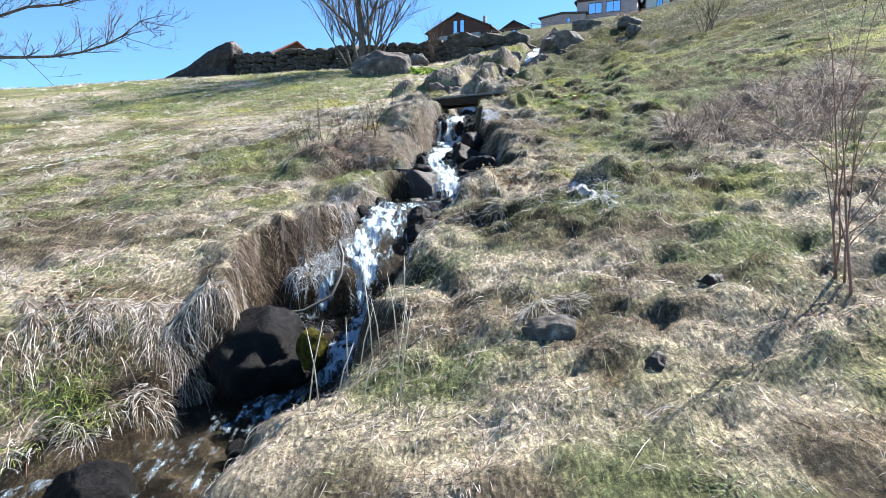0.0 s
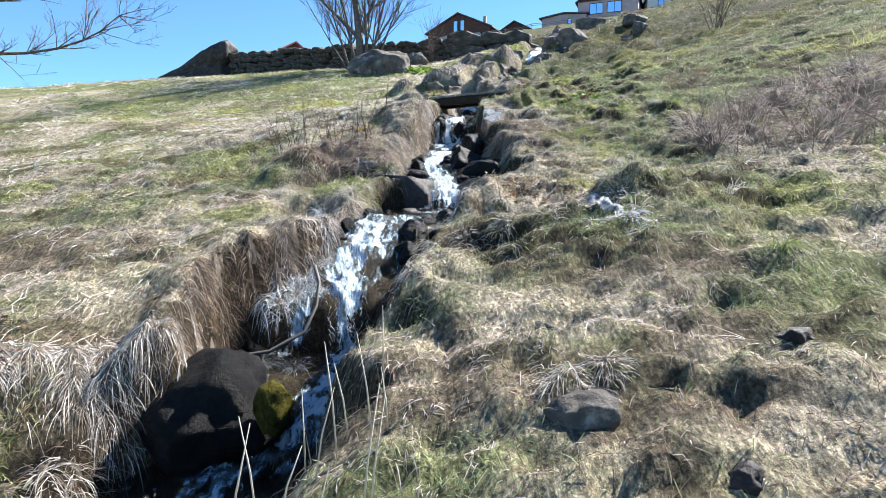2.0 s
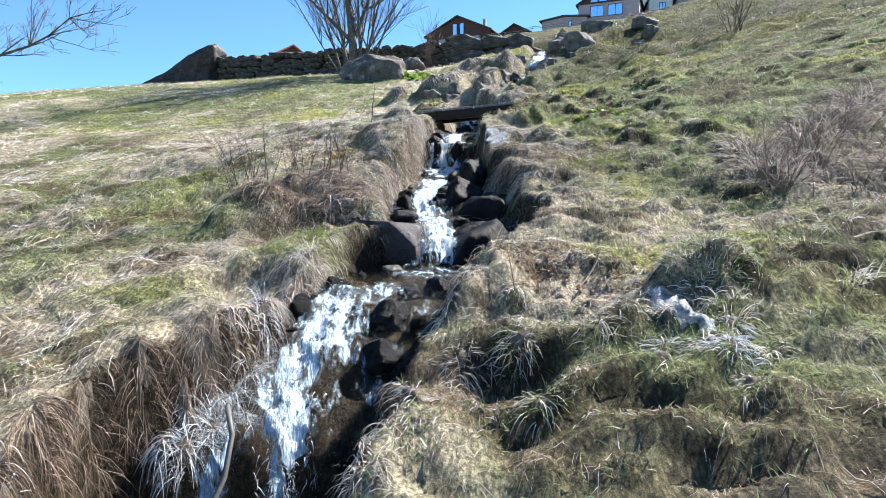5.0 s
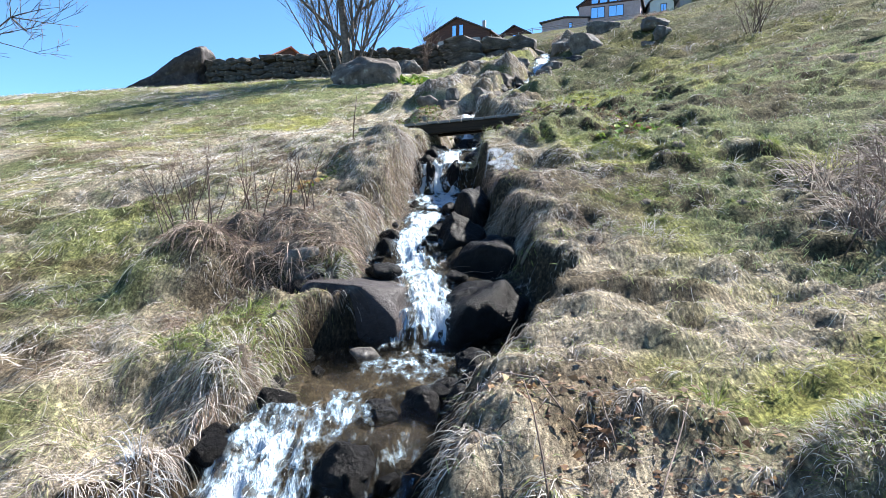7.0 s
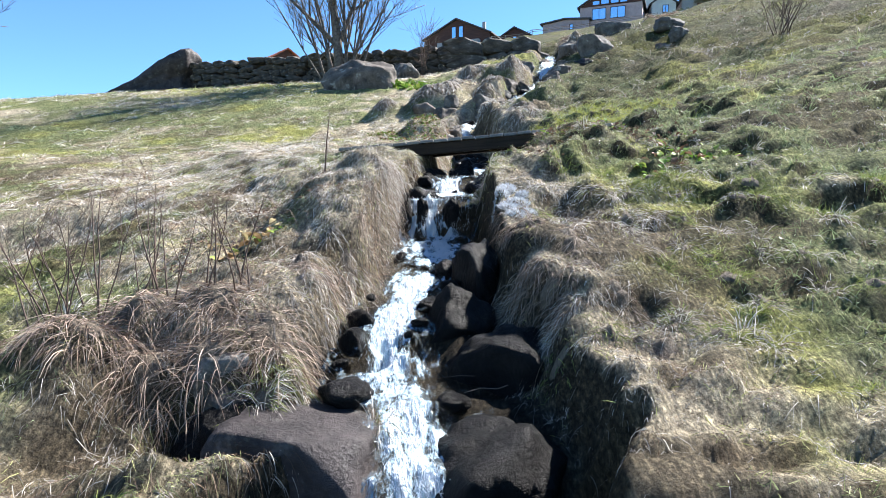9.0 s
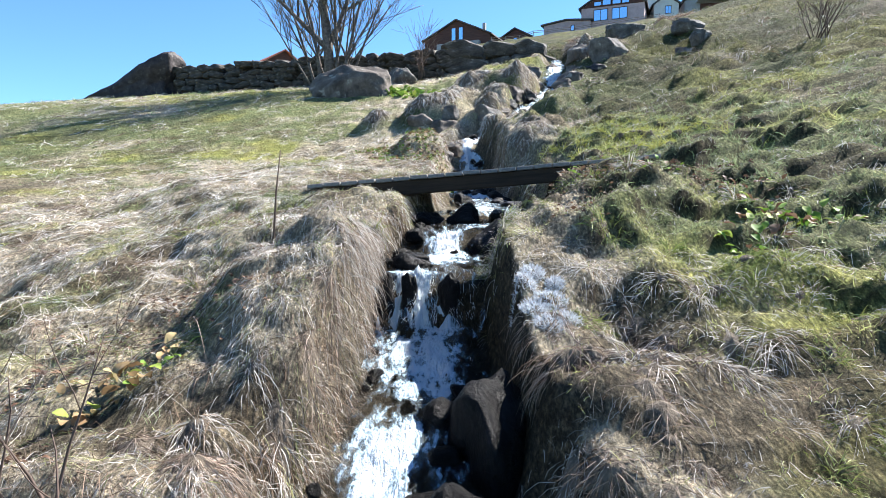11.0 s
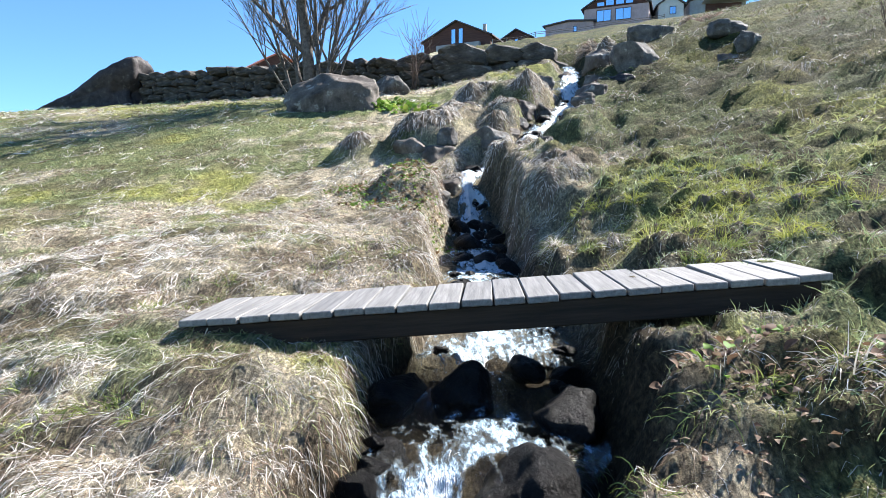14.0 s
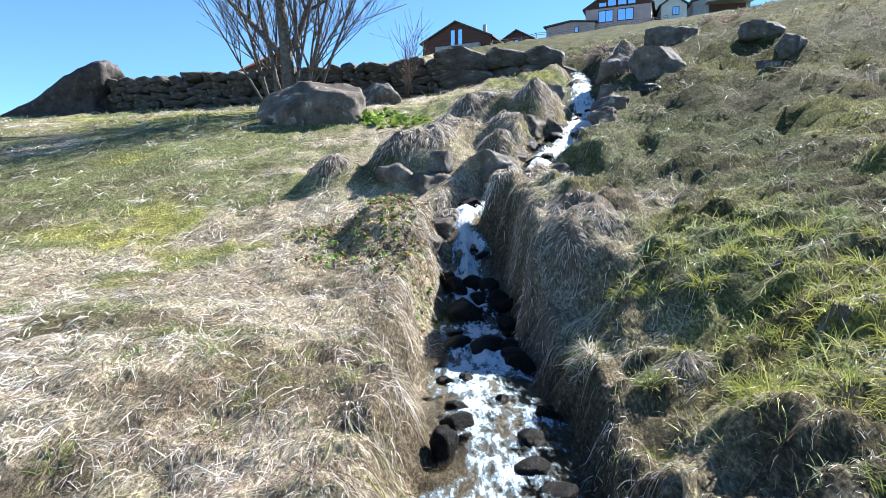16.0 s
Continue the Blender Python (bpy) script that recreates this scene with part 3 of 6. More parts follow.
def build_ground():
    X, Y = np.meshgrid(GX, GY)
    Z = terrain(X, Y)
    nx, ny = len(GX), len(GY)
    verts = np.stack([X, Y, Z], -1).reshape(-1, 3)
    i = (np.arange(ny - 1)[:, None] * nx + np.arange(nx - 1)[None]).ravel()
    quads = np.stack([i, i + 1, i + nx + 1, i + nx], -1)
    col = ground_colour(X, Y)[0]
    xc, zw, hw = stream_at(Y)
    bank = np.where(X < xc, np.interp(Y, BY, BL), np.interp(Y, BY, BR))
    # dark wet soil by the water, wider right to paint in that bank's shade
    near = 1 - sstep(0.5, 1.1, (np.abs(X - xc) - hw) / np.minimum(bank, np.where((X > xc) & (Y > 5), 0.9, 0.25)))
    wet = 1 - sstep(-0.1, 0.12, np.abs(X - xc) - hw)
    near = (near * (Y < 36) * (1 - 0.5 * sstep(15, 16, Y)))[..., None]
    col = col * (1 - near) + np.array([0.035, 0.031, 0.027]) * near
    pebbly = 0.3 + 1.6 * vnoise(X * 8, Y * 8, 29) ** 1.5
    col = col + (np.array([0.075, 0.06, 0.046]) * pebbly[..., None] - col) * (wet * (Y < 36) * (1 - np.interp(Y, FOAM_Y, FOAM)))[..., None]
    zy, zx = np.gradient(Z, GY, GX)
    # steep faces: bare earth, with shade of overhangs and right bank painted in
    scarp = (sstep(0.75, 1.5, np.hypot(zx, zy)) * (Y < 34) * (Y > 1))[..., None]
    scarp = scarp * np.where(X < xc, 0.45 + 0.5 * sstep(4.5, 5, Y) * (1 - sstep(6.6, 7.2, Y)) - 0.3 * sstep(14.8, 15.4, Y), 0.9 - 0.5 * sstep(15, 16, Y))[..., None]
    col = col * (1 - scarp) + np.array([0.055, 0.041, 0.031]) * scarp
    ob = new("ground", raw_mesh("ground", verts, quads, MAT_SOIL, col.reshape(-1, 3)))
    tagged(ob, "steep alpine meadow of matted dry straw with green patches", "hillside", kind="structure")


build_ground()


# ---- stream ----
def build_water():
    ys = np.concatenate([np.arange(-1.0, 1.0, 0.1), np.arange(1.0, 20.0, 0.02), np.arange(20.0, 36.0, 0.06)])
    us = np.linspace(-1.25, 1.25, 51)
    U, Y = np.meshgrid(us, ys)
    xc, zw, hw = stream_at(Y)
    X = xc + U * (hw + 0.05)
    level = np.interp(ys, STREAM[:, 0], STREAM[:, 2])
    grade = np.gradient(level, ys)
    run = np.concatenate([[0], np.cumsum(np.hypot(np.diff(ys), np.diff(level)))])
    R = run[:, None] + 0 * U
    slope = sstep(0.12, 0.5, grade)[:, None] + 0 * U
    fall = sstep(0.9, 1.8, np.convolve(grade, np.ones(9) / 9, "same"))[:, None] + 0 * U
    # the lip of each fall wanders, so that it breaks into tongues
    lip = 0.15 * (fbm(X * 5.5, X * 0 + np.floor(Y / 1.5), 83, 3) - 0.5) + 0.03 * (fbm(X * 7, Y * 9, 85, 2) - 0.5)
    ridge = 1 - np.abs(2 * fbm(X * 6, Y * 2.2, 74, 3) - 1)
    Z = np.interp(Y + lip, STREAM[:, 0], STREAM[:, 2]) + (0.03 + 0.14 * slope) * (fbm(X * 12, R * 7, 71, 4) - 0.5)
    Z = Z + slope * (1 - fall) * (0.16 * (fbm(X * 3, Y * 2, 73, 2) - 0.5) + 0.10 * (ridge - 0.6))
    Z = Z - 0.10 * np.maximum(np.abs(U) - 0.8, 0)
    n0, n1 = U.shape
    bulge = fall * (0.14 * (fbm(X * 8, R * 5, 88, 3) - 0.5) + 0.07 * (fbm(X * 20, R * 12, 89, 2) - 0.5))
    verts = np.stack([X, Y - bulge, Z], -1).reshape(-1, 3)
    i = (np.arange(n0 - 1)[:, None] * n1 + np.arange(n1 - 1)[None]).ravel()
    quads = np.stack([i, i + 1, i + n1 + 1, i + n1], -1)
    churn = np.interp(ys, FOAM_Y, FOAM)[:, None]
    jets = fbm(X * 8 + 0.6 * vnoise(X * 3, R * 3, 78), R * 1.1, 79, 3) - 0.5
    wx, ww = [np.interp(Y, WHITE[:, 0], WHITE[:, k]) for k in (1, 2)]
    wx = wx + 0.08 * (vnoise(Y * 3.1, Y * 0 + 1.5, 87) - 0.5)
    middle = np.exp(-(np.abs(X - wx) / ww) ** 3)
    foam = 0.10 + 0.36 * churn * (0.12 + 0.88 * middle) + 0.10 * slope * middle + 0.58 * (fbm(X * 3.8, R * 2.6, 77, 3) - 0.5) + fall * (1.3 * jets - 0.03)
    foam = np.clip(foam, 0, 1)
    me = raw_mesh("water", verts, quads, MAT_WATER, np.repeat(foam.reshape(-1, 1), 3, 1), attr="foam")
    uvl = me.uv_layers.new(name="flow")
    uv = np.stack([X, run[:, None] + 0 * X], -1).reshape(-1, 2)[quads.ravel()]
    uvl.data.foreach_set("uv", uv.astype(np.float32).ravel())
    ob = new("water", me)
    tagged(ob, "clear mountain stream tumbling in white cascades between grassy banks", "stream", kind="structure")
    ob.visible_shadow = False


build_water()


# ---- rocks ----
def rock_bm(sx, sy, sz, seed, sub=4, rough=0.22, blocky=0.0):
    bm = bmesh.new()
    bmesh.ops.create_icosphere(bm, subdivisions=sub, radius=1)
    off = Vector((seed * 3.7, seed * 1.3, seed * 7.1))
    rs = random.Random(seed)
    cuts = [(Vector((rs.uniform(-1, 1), rs.uniform(-1, 1), rs.uniform(-0.4, 1))).normalized(), rs.uniform(0.62, 0.9)) for _ in range(9 if blocky < 0.9 else 4)]
    for v in bm.verts:
        p = v.co.copy()
        if blocky:
            k = max(abs(p.x), abs(p.y), abs(p.z))
            p = p.lerp(p / k * 0.82, blocky)
        for d, h in cuts:
            e = p.dot(d) - h
            if e > 0:
                p -= d * e * (0.97 if blocky > 0.3 else 0.85)
        f = 1 + rough * (noise.noise(p * 1.3 + off) + 0.5 * noise.noise(p * 3 + off) + 0.25 * noise.noise(p * 7 + off))
        v.co = Vector((p.x * f * sx, p.y * f * sy, p.z * f * sz))
    return bm


def rock(x, y, z, sx, sy, sz, seed, mat, label, turn=0.0, tilt=0.0, sub=4, blocky=0.0, rough=0.22, group="", name="rock"):
    ob = new(name, mesh_of(name, rock_bm(sx, sy, sz, seed, sub, rough, blocky), mat, True))
    ob.matrix_world = pose(x, y, z, tilt, 0, turn)
    return tagged(ob, label, "rock", group)


WET = "dark wet boulder standing in the stream"
rock(-1.4, 4.64, -0.12, 0.46, 0.42, 0.38, 3, MAT_ROCK_WET, "large rounded dark boulder with mossy edge beside the pool", name="boulder")


def block_rock(x, y, z, sx, sy, sz, seed, mat, label, turn=0, tilt=0, roll=0):
    """A split block: flat faces, worn edges, chipped corners."""
    bm = bmesh.new()
    bmesh.ops.create_cube(bm, size=2)
    bmesh.ops.subdivide_edges(bm, edges=bm.edges[:], cuts=11, use_grid_fill=True)
    off = Vector((seed * 3.1, seed * 1.7, seed * 5.3))
    rs = random.Random(seed)
    cuts = [(Vector((a, b, c)).normalized(), rs.uniform(1.3, 1.55)) for a in (-1, 1) for b in (-1, 1) for c in (-0.4, 1)]
    for v in bm.verts:
        p = v.co.copy()
        m = p.normalized() * 1.35
        p = p.lerp(m, 0.07)
        for d, h in cuts:
            e = p.dot(d) - h
            if e > 0:
                p -= d * e * 0.95
        f = 1 + 0.06 * noise.noise(p * 1.1 + off) + 0.035 * noise.noise(p * 3.5 + off) + 0.015 * noise.noise(p * 9 + off)
        v.co = Vector((p.x * f * sx * (1 - 0.12 * p.z), p.y * f * sy, p.z * f * sz))
    ob = new("boulder", mesh_of("boulder", bm, mat, True))
    ob.matrix_world = pose(x, y, z, tilt, roll, turn)
    return tagged(ob, label, "rock")


block_rock(-0.5, 9.05, 1.16, 0.43, 0.34, 0.33, 8, MAT_BLOCK, "angular block of reddish grey rock in the pool", -14, -3, 4)
block_rock(-1.06, 9.6, 1.62, 0.2, 0.2, 0.15, 9, MAT_LICHEN, "pale lichened rock under the bracken on the bank", 15, 12, -6)
for k, (rx, ry, rz, sx, sy, sz) in enumerate((
        (0.46, 9.02, 1.16, 0.44, 0.42, 0.44), (0.68, 9.85, 1.5, 0.36, 0.4, 0.36), (0.34, 10.4, 1.66, 0.36, 0.32, 0.36), (0.3, 7.48, 1.0, 0.17, 0.14, 0.13),
        (0.08, 7.5, 0.99, 0.13, 0.12, 0.11), (0.42, 7.68, 1.06, 0.15, 0.14, 0.12), (-0.15, 7.45, 0.97, 0.1, 0.1, 0.09), (0.41, 8.25, 1.05, 0.18, 0.13, 0.09),
        (-0.32, 9.42, 1.52, 0.19, 0.15, 0.1), (-0.28, 6.95, 0.86, 0.15, 0.16, 0.14), (-0.3, 6.5, 0.7, 0.13, 0.14, 0.12), (0.02, 12.97, 2.7, 0.18, 0.12, 0.1),
        (0.79, 13.82, 2.76, 0.37, 0.28, 0.3), (0.55, 14.8, 3.02, 0.21, 0.2, 0.2), (0.1, 14.15, 2.82, 0.16, 0.16, 0.15), (1.12, 14.4, 3.0, 0.2, 0.22, 0.17), (0.12, 14.8, 2.98, 0.26, 0.18, 0.14), (0.4, 13.56, 2.72, 0.06, 0.06, 0.07), (0.98, 15.25, 3.04, 0.16, 0.12, 0.1), (0.0, 13.2, 2.72, 0.2, 0.1, 0.07), (0.1, 12.95, 2.66, 0.12, 0.1, 0.08), (0.02, 12.6, 2.5, 0.07, 0.07, 0.2), (-0.15, 12.6, 2.48, 0.07, 0.07, 0.22), (0.33, 12.58, 2.5, 0.12, 0.07, 0.17), (0.3, 11.2, 2.02, 0.12, 0.12, 0.1), (0.25, 7.74, 1.03, 0.18, 0.1, 0.06),
        (0.82, 20.7, 3.55, 0.27, 0.26, 0.22), (1.18, 21.5, 3.76, 0.19, 0.17, 0.13), (1.25, 21.15, 3.62, 0.17, 0.16, 0.15), (1.02, 21.2, 3.62, 0.13, 0.13, 0.12), (0.72, 19.75, 3.38, 0.2, 0.15, 0.12), (1.22, 19.6, 3.38, 0.14, 0.14, 0.13),
        (0.56, 17.35, 3.26, 0.1, 0.11, 0.15), (1.17, 17.5, 3.22, 0.12, 0.1, 0.09), (1.12, 17.12, 3.19, 0.13, 0.16, 0.09), (1.22, 16.85, 3.18, 0.12, 0.13, 0.08), (1.04, 18.3, 3.27, 0.09, 0.06, 0.05), (0.76, 18.85, 3.28, 0.1, 0.07, 0.05),
        (0.72, 16.5, 3.18, 0.09, 0.1, 0.07), (1.2, 16.2, 3.16, 0.13, 0.12, 0.1), (0.64, 21.6, 3.85, 0.14, 0.15, 0.14))):
    rock(rx, ry, rz, sx, sy, sz, 12 + k, MAT_ROCK_WET, WET, turn=k * 37, sub=4 if ry < 15 else 3, group="boulders in the stream", name="boulder")
rock(-2.0, 3.25, -0.55, 0.26, 0.2, 0.17, 64, MAT_ROCK_WET, "dark wet boulder in the lowest pool", name="boulder")
rock(-0.37, 8.45, 1.05, 0.11, 0.09, 0.06, 61, MAT_ROCK, "flat pale stone lying in the pool", sub=3, name="stone")
rock(-0.95, 9.3, 1.26, 0.4, 0.28, 0.28, 17, MAT_ROCK_WET, "dark shaded rock under overhanging grass", name="boulder")
rock(0.52, 11.1, 1.9, 0.26, 0.46, 0.42, 19, MAT_ROCK_WET, WET, name="boulder")
rock(-3.1, 30.6, 7.3, 1.75, 1.1, 1.1, 31, MAT_ROCK_BROWN, "broad dark grey boulder with moss on top below the tree", sub=5, blocky=0.6, rough=0.16, name="boulder")
rock(-1.4, 33.0, 8.3, 0.65, 0.6, 0.5, 33, MAT_ROCK, "small grey rock in the meadow")


def wedge_rock():
    bm = rock_bm(3.1, 1.5, 1.6, 36, 5, 0.2, 0.75)
    for v in bm.verts:
        f = min(1, max(0, (v.co.x / 2.5 + 1) / 2))
        v.co.z = (v.co.z + 1.2) * (0.10 + 1.0 * f ** 1.1) - 1.2
    ob = new("boulder", mesh_of("boulder", bm, MAT_BLOCK, True))
    ob.matrix_world = pose(-15.5, 38.9, 9.05)
    tagged(ob, "big brown rock tapering down beside the end of the wall", "rock")


wedge_rock()
rock(5.85, 28.4, 8.1, 0.8, 0.65, 0.58, 35, MAT_ROCK, "dark grey boulder beside the upper cascade", sub=5, tilt=-6, blocky=0.75, rough=0.12, name="boulder")
rock(7.4, 32.0, 9.72, 0.85, 0.75, 0.52, 39, MAT_ROCK, "dark sloping boulder in the meadow", turn=20, tilt=8, sub=5, blocky=0.7, rough=0.14, name="boulder")
rock(9.0, 29.6, tz(9.0, 29.6) - 0.12, 0.68, 0.5, 0.3, 41, MAT_ROCK, "low pale grey boulder in the steep meadow", sub=5, blocky=0.7, rough=0.16, name="boulder")
rock(8.35, 27.3, tz(8.35, 27.3) - 0.08, 0.36, 0.32, 0.34, 43, MAT_ROCK, "pointed grey boulder in the steep meadow", turn=25, tilt=12, sub=5, blocky=0.7, rough=0.16, name="boulder")
rock(7.85, 27.1, tz(7.85, 27.1), 0.3, 0.26, 0.24, 47, MAT_ROCK_BROWN, "small dark rock beside the pointed boulder", blocky=0.7)


rock(-0.98, 4.38, -0.02, 0.12, 0.13, 0.17, 45, MAT_MOSS, "stone cushioned in yellow green moss beside the boulder", name="mossy_stone")
for k, (rx, ry, rr, up) in enumerate(((-0.25, 24.3, 0.4, -0.15), (0.3, 24.1, 0.36, -0.15), (0.55, 24.3, 0.28, 0.05), (0.15, 25.0, 0.5, -0.35), (1.15, 26.8, 0.42, -0.25), (1.6, 26.9, 0.3, -0.2),
                                      (2.45, 26.7, 0.42, -0.25), (2.9, 27.1, 0.34, -0.2), (1.5, 24.3, 0.36, -0.12), (1.22, 21.8, 0.25, -0.08), (0.62, 22.85, 0.27, 0.0), (0.35, 22.1, 0.25, -0.05),
                                      (3.75, 25.6, 0.32, 0.0), (4.15, 26.5, 0.42, 0.0), (3.45, 25.0, 0.25, 0.0), (4.8, 28.6, 0.45, 0.0), (5.1, 29.6, 0.5, 0.0), (3.35, 29.6, 0.45, 0.0), (3.1, 28.4, 0.35, 0.0), (4.5, 31.4, 0.4, 0.0),
                                      (1.95, 23.0, 0.3, -0.05), (2.5, 23.6, 0.25, 0.0), (1.9, 25.2, 0.3, -0.1), (2.3, 25.9, 0.3, -0.1), (3.3, 27.5, 0.25, 0.0))):
    rock(rx, ry, tz(rx, ry) + up - 0.3 * rr, rr * 1.15, rr * 0.9, rr * 0.8, 300 + k, (MAT_ROCK_BROWN, MAT_ROCK_BROWN, MAT_ROCK)[k % 3], "rough rock outcrop between straw beside the upper stream", turn=k * 40, sub=4, rough=0.22, blocky=0.8, group="rocks by the upper stream")


# ---- footbridge ----
def build_bridge():
    a, b = Vector((-1.3, 15.02, 3.40)), Vector((2.75, 14.75, 3.74))
    d = b - a
    length, tilt = d.length, math.degrees(math.atan2(d.z, d.x))
    base = empty("footbridge", pose(a.x, a.y, a.z, 0, 0, math.degrees(math.atan2(d.y, d.x))) @ pose(0, 0, -0.012, 1, -tilt, 0), "weathered grey plank footbridge on dark beams over the stream", "footbridge")
    rs = random.Random(5)
    n = 20
    w = length / n
    for k in range(n):
        bm = boxed(-w / 2 + 0.006, -0.03 + rs.uniform(-0.02, 0.02), -0.022, w / 2 - 0.006, 0.78 + rs.uniform(-0.02, 0.02), 0.022, 0.006)
        p = part("plank", bm, MAT_PLANK, base)
        p.matrix_basis = pose((k + 0.5) * w, 0, 0.02 + rs.uniform(-0.004, 0.004), rs.uniform(-0.6, 0.6), rs.uniform(-1, 1), rs.uniform(-0.8, 0.8))
    for y in (0.0, 0.60):
        part("beam", boxed(0.08, y, -0.17, length - 0.06, y + 0.12, -0.006, 0.01), MAT_BEAM, base, "dark squared timber beam")


build_bridge()


# ---- dry stone wall ----
def build_wall():
    top = empty("stone_wall", pose(0, 0, 0), "old dry stone wall of dark blocks along the slope", "stone wall")
    rs = random.Random(11)
    meshes = [mesh_of("stone", rock_bm(0.5, 0.5, 0.5, 100 + k, 3, 0.16, 0.9), MAT_WALL, False) for k in range(8)]
    pts = [(-13.6, 38.7), (-6, 37.3), (-2, 36.7), (0.4, 36.0), (4.2, 35.8)]
    for (x0, y0), (x1, y1) in zip(pts, pts[1:]):
        big = x0 >= 0.3
        run = math.hypot(x1 - x0, y1 - y0)
        for r in range(3 if big else 5):
            s = rs.uniform(-0.3, 0.1)
            while s < run:
                w = rs.uniform(0.9, 2.0) if big else rs.uniform(0.4, 0.9)
                h = rs.uniform(0.6, 0.72) if big else 0.30
                x, y = x0 + (x1 - x0) * (s + w / 2) / run, y0 + (y1 - y0) * (s + w / 2) / run
                o = new("stone", rs.choice(meshes))
                o.parent = top
                o.matrix_basis = pose(x, y + rs.uniform(-0.08, 0.08) + r * 0.05, (10.5 - h * (r + 0.5) if big else tz(x, y) + 1.3 - h * (r + 0.5)), rs.uniform(-4, 4), rs.uniform(-4, 4), rs.uniform(-8, 8)) @ Matrix.Diagonal((w * 1.32, 1.0, h * (1.42 if big else 1.5), 1))
                s += w


build_wall()


# ---- houses ----
def gable_house(name, x, y, z, turn, w, dep, h, rise, wall, roof, label, over=0.6):
    """A house with its gable towards its own -y; returns its base."""
    base = empty(name, pose(x, y, z, 0, 0, turn), label, "house")
    bm = bmesh.new()
    v = [bm.verts.new(c) for c in ((-w / 2, 0, -3), (w / 2, 0, -3), (w / 2, 0, h), (0, 0, h + rise), (-w / 2, 0, h))]
    f = bm.faces.new(v)
    r = bmesh.ops.extrude_face_region(bm, geom=[f])
    bmesh.ops.translate(bm, vec=(0, dep, 0), verts=[e for e in r["geom"] if isinstance(e, bmesh.types.BMVert)])
    bmesh.ops.recalc_face_normals(bm, faces=bm.faces)
    part("wall", bm, wall, base)
    for s in (-1, 1):
        bm = bmesh.new()
        k = (w / 2 + over) / (w / 2)
        e = Vector((s * w / 2 * k, 0, h + rise - rise * k))
        c = [Vector((0, -over, h + rise + 0.05)), Vector((e.x, -over, e.z + 0.05)), Vector((e.x, dep + over, e.z + 0.05)), Vector((0, dep + over, h + rise + 0.05))]
        lo = [bm.verts.new(q) for q in c]
        f = bm.faces.new(lo)
        r = bmesh.ops.extrude_face_region(bm, geom=[f])
        bmesh.ops.translate(bm, vec=(0, 0, 0.28), verts=[q for q in r["geom"] if isinstance(q, bmesh.types.BMVert)])
        bmesh.ops.recalc_face_normals(bm, faces=bm.faces)
        part("roof", bm, roof, base)
    return base


def window(base, x, z, w, h, frame_mat, bars=1):
    wd = part("window", frame_bm(x, z, w, h, 0.12), frame_mat, base)
    part("pane", boxed(x - w / 2 + 0.1, -0.05, z - h / 2 + 0.1, x + w / 2 - 0.1, -0.03, z + h / 2 - 0.1), MAT_GLASS, wd)
    for k in range(bars):
        c = x - w / 2 + w * (k + 1) / (bars + 1)
        part("glazing_bar", boxed(c - 0.05, -0.09, z - h / 2 + 0.12, c + 0.05, -0.052, z + h / 2 - 0.12), frame_mat, wd)


def frame_bm(x, z, w, h, t):
    bm = bmesh.new()
    box(bm, x - w / 2, -0.12, z - h / 2, x - w / 2 + t, -0.002, z + h / 2)
    box(bm, x + w / 2 - t, -0.12, z - h / 2, x + w / 2, -0.002, z + h / 2)
    box(bm, x - w / 2 + t, -0.12, z + h / 2 - t, x + w / 2 - t, -0.002, z + h / 2)
    box(bm, x - w / 2 + t, -0.12, z - h / 2, x + w / 2 - t, -0.002, z - h / 2 + t)
    return bm


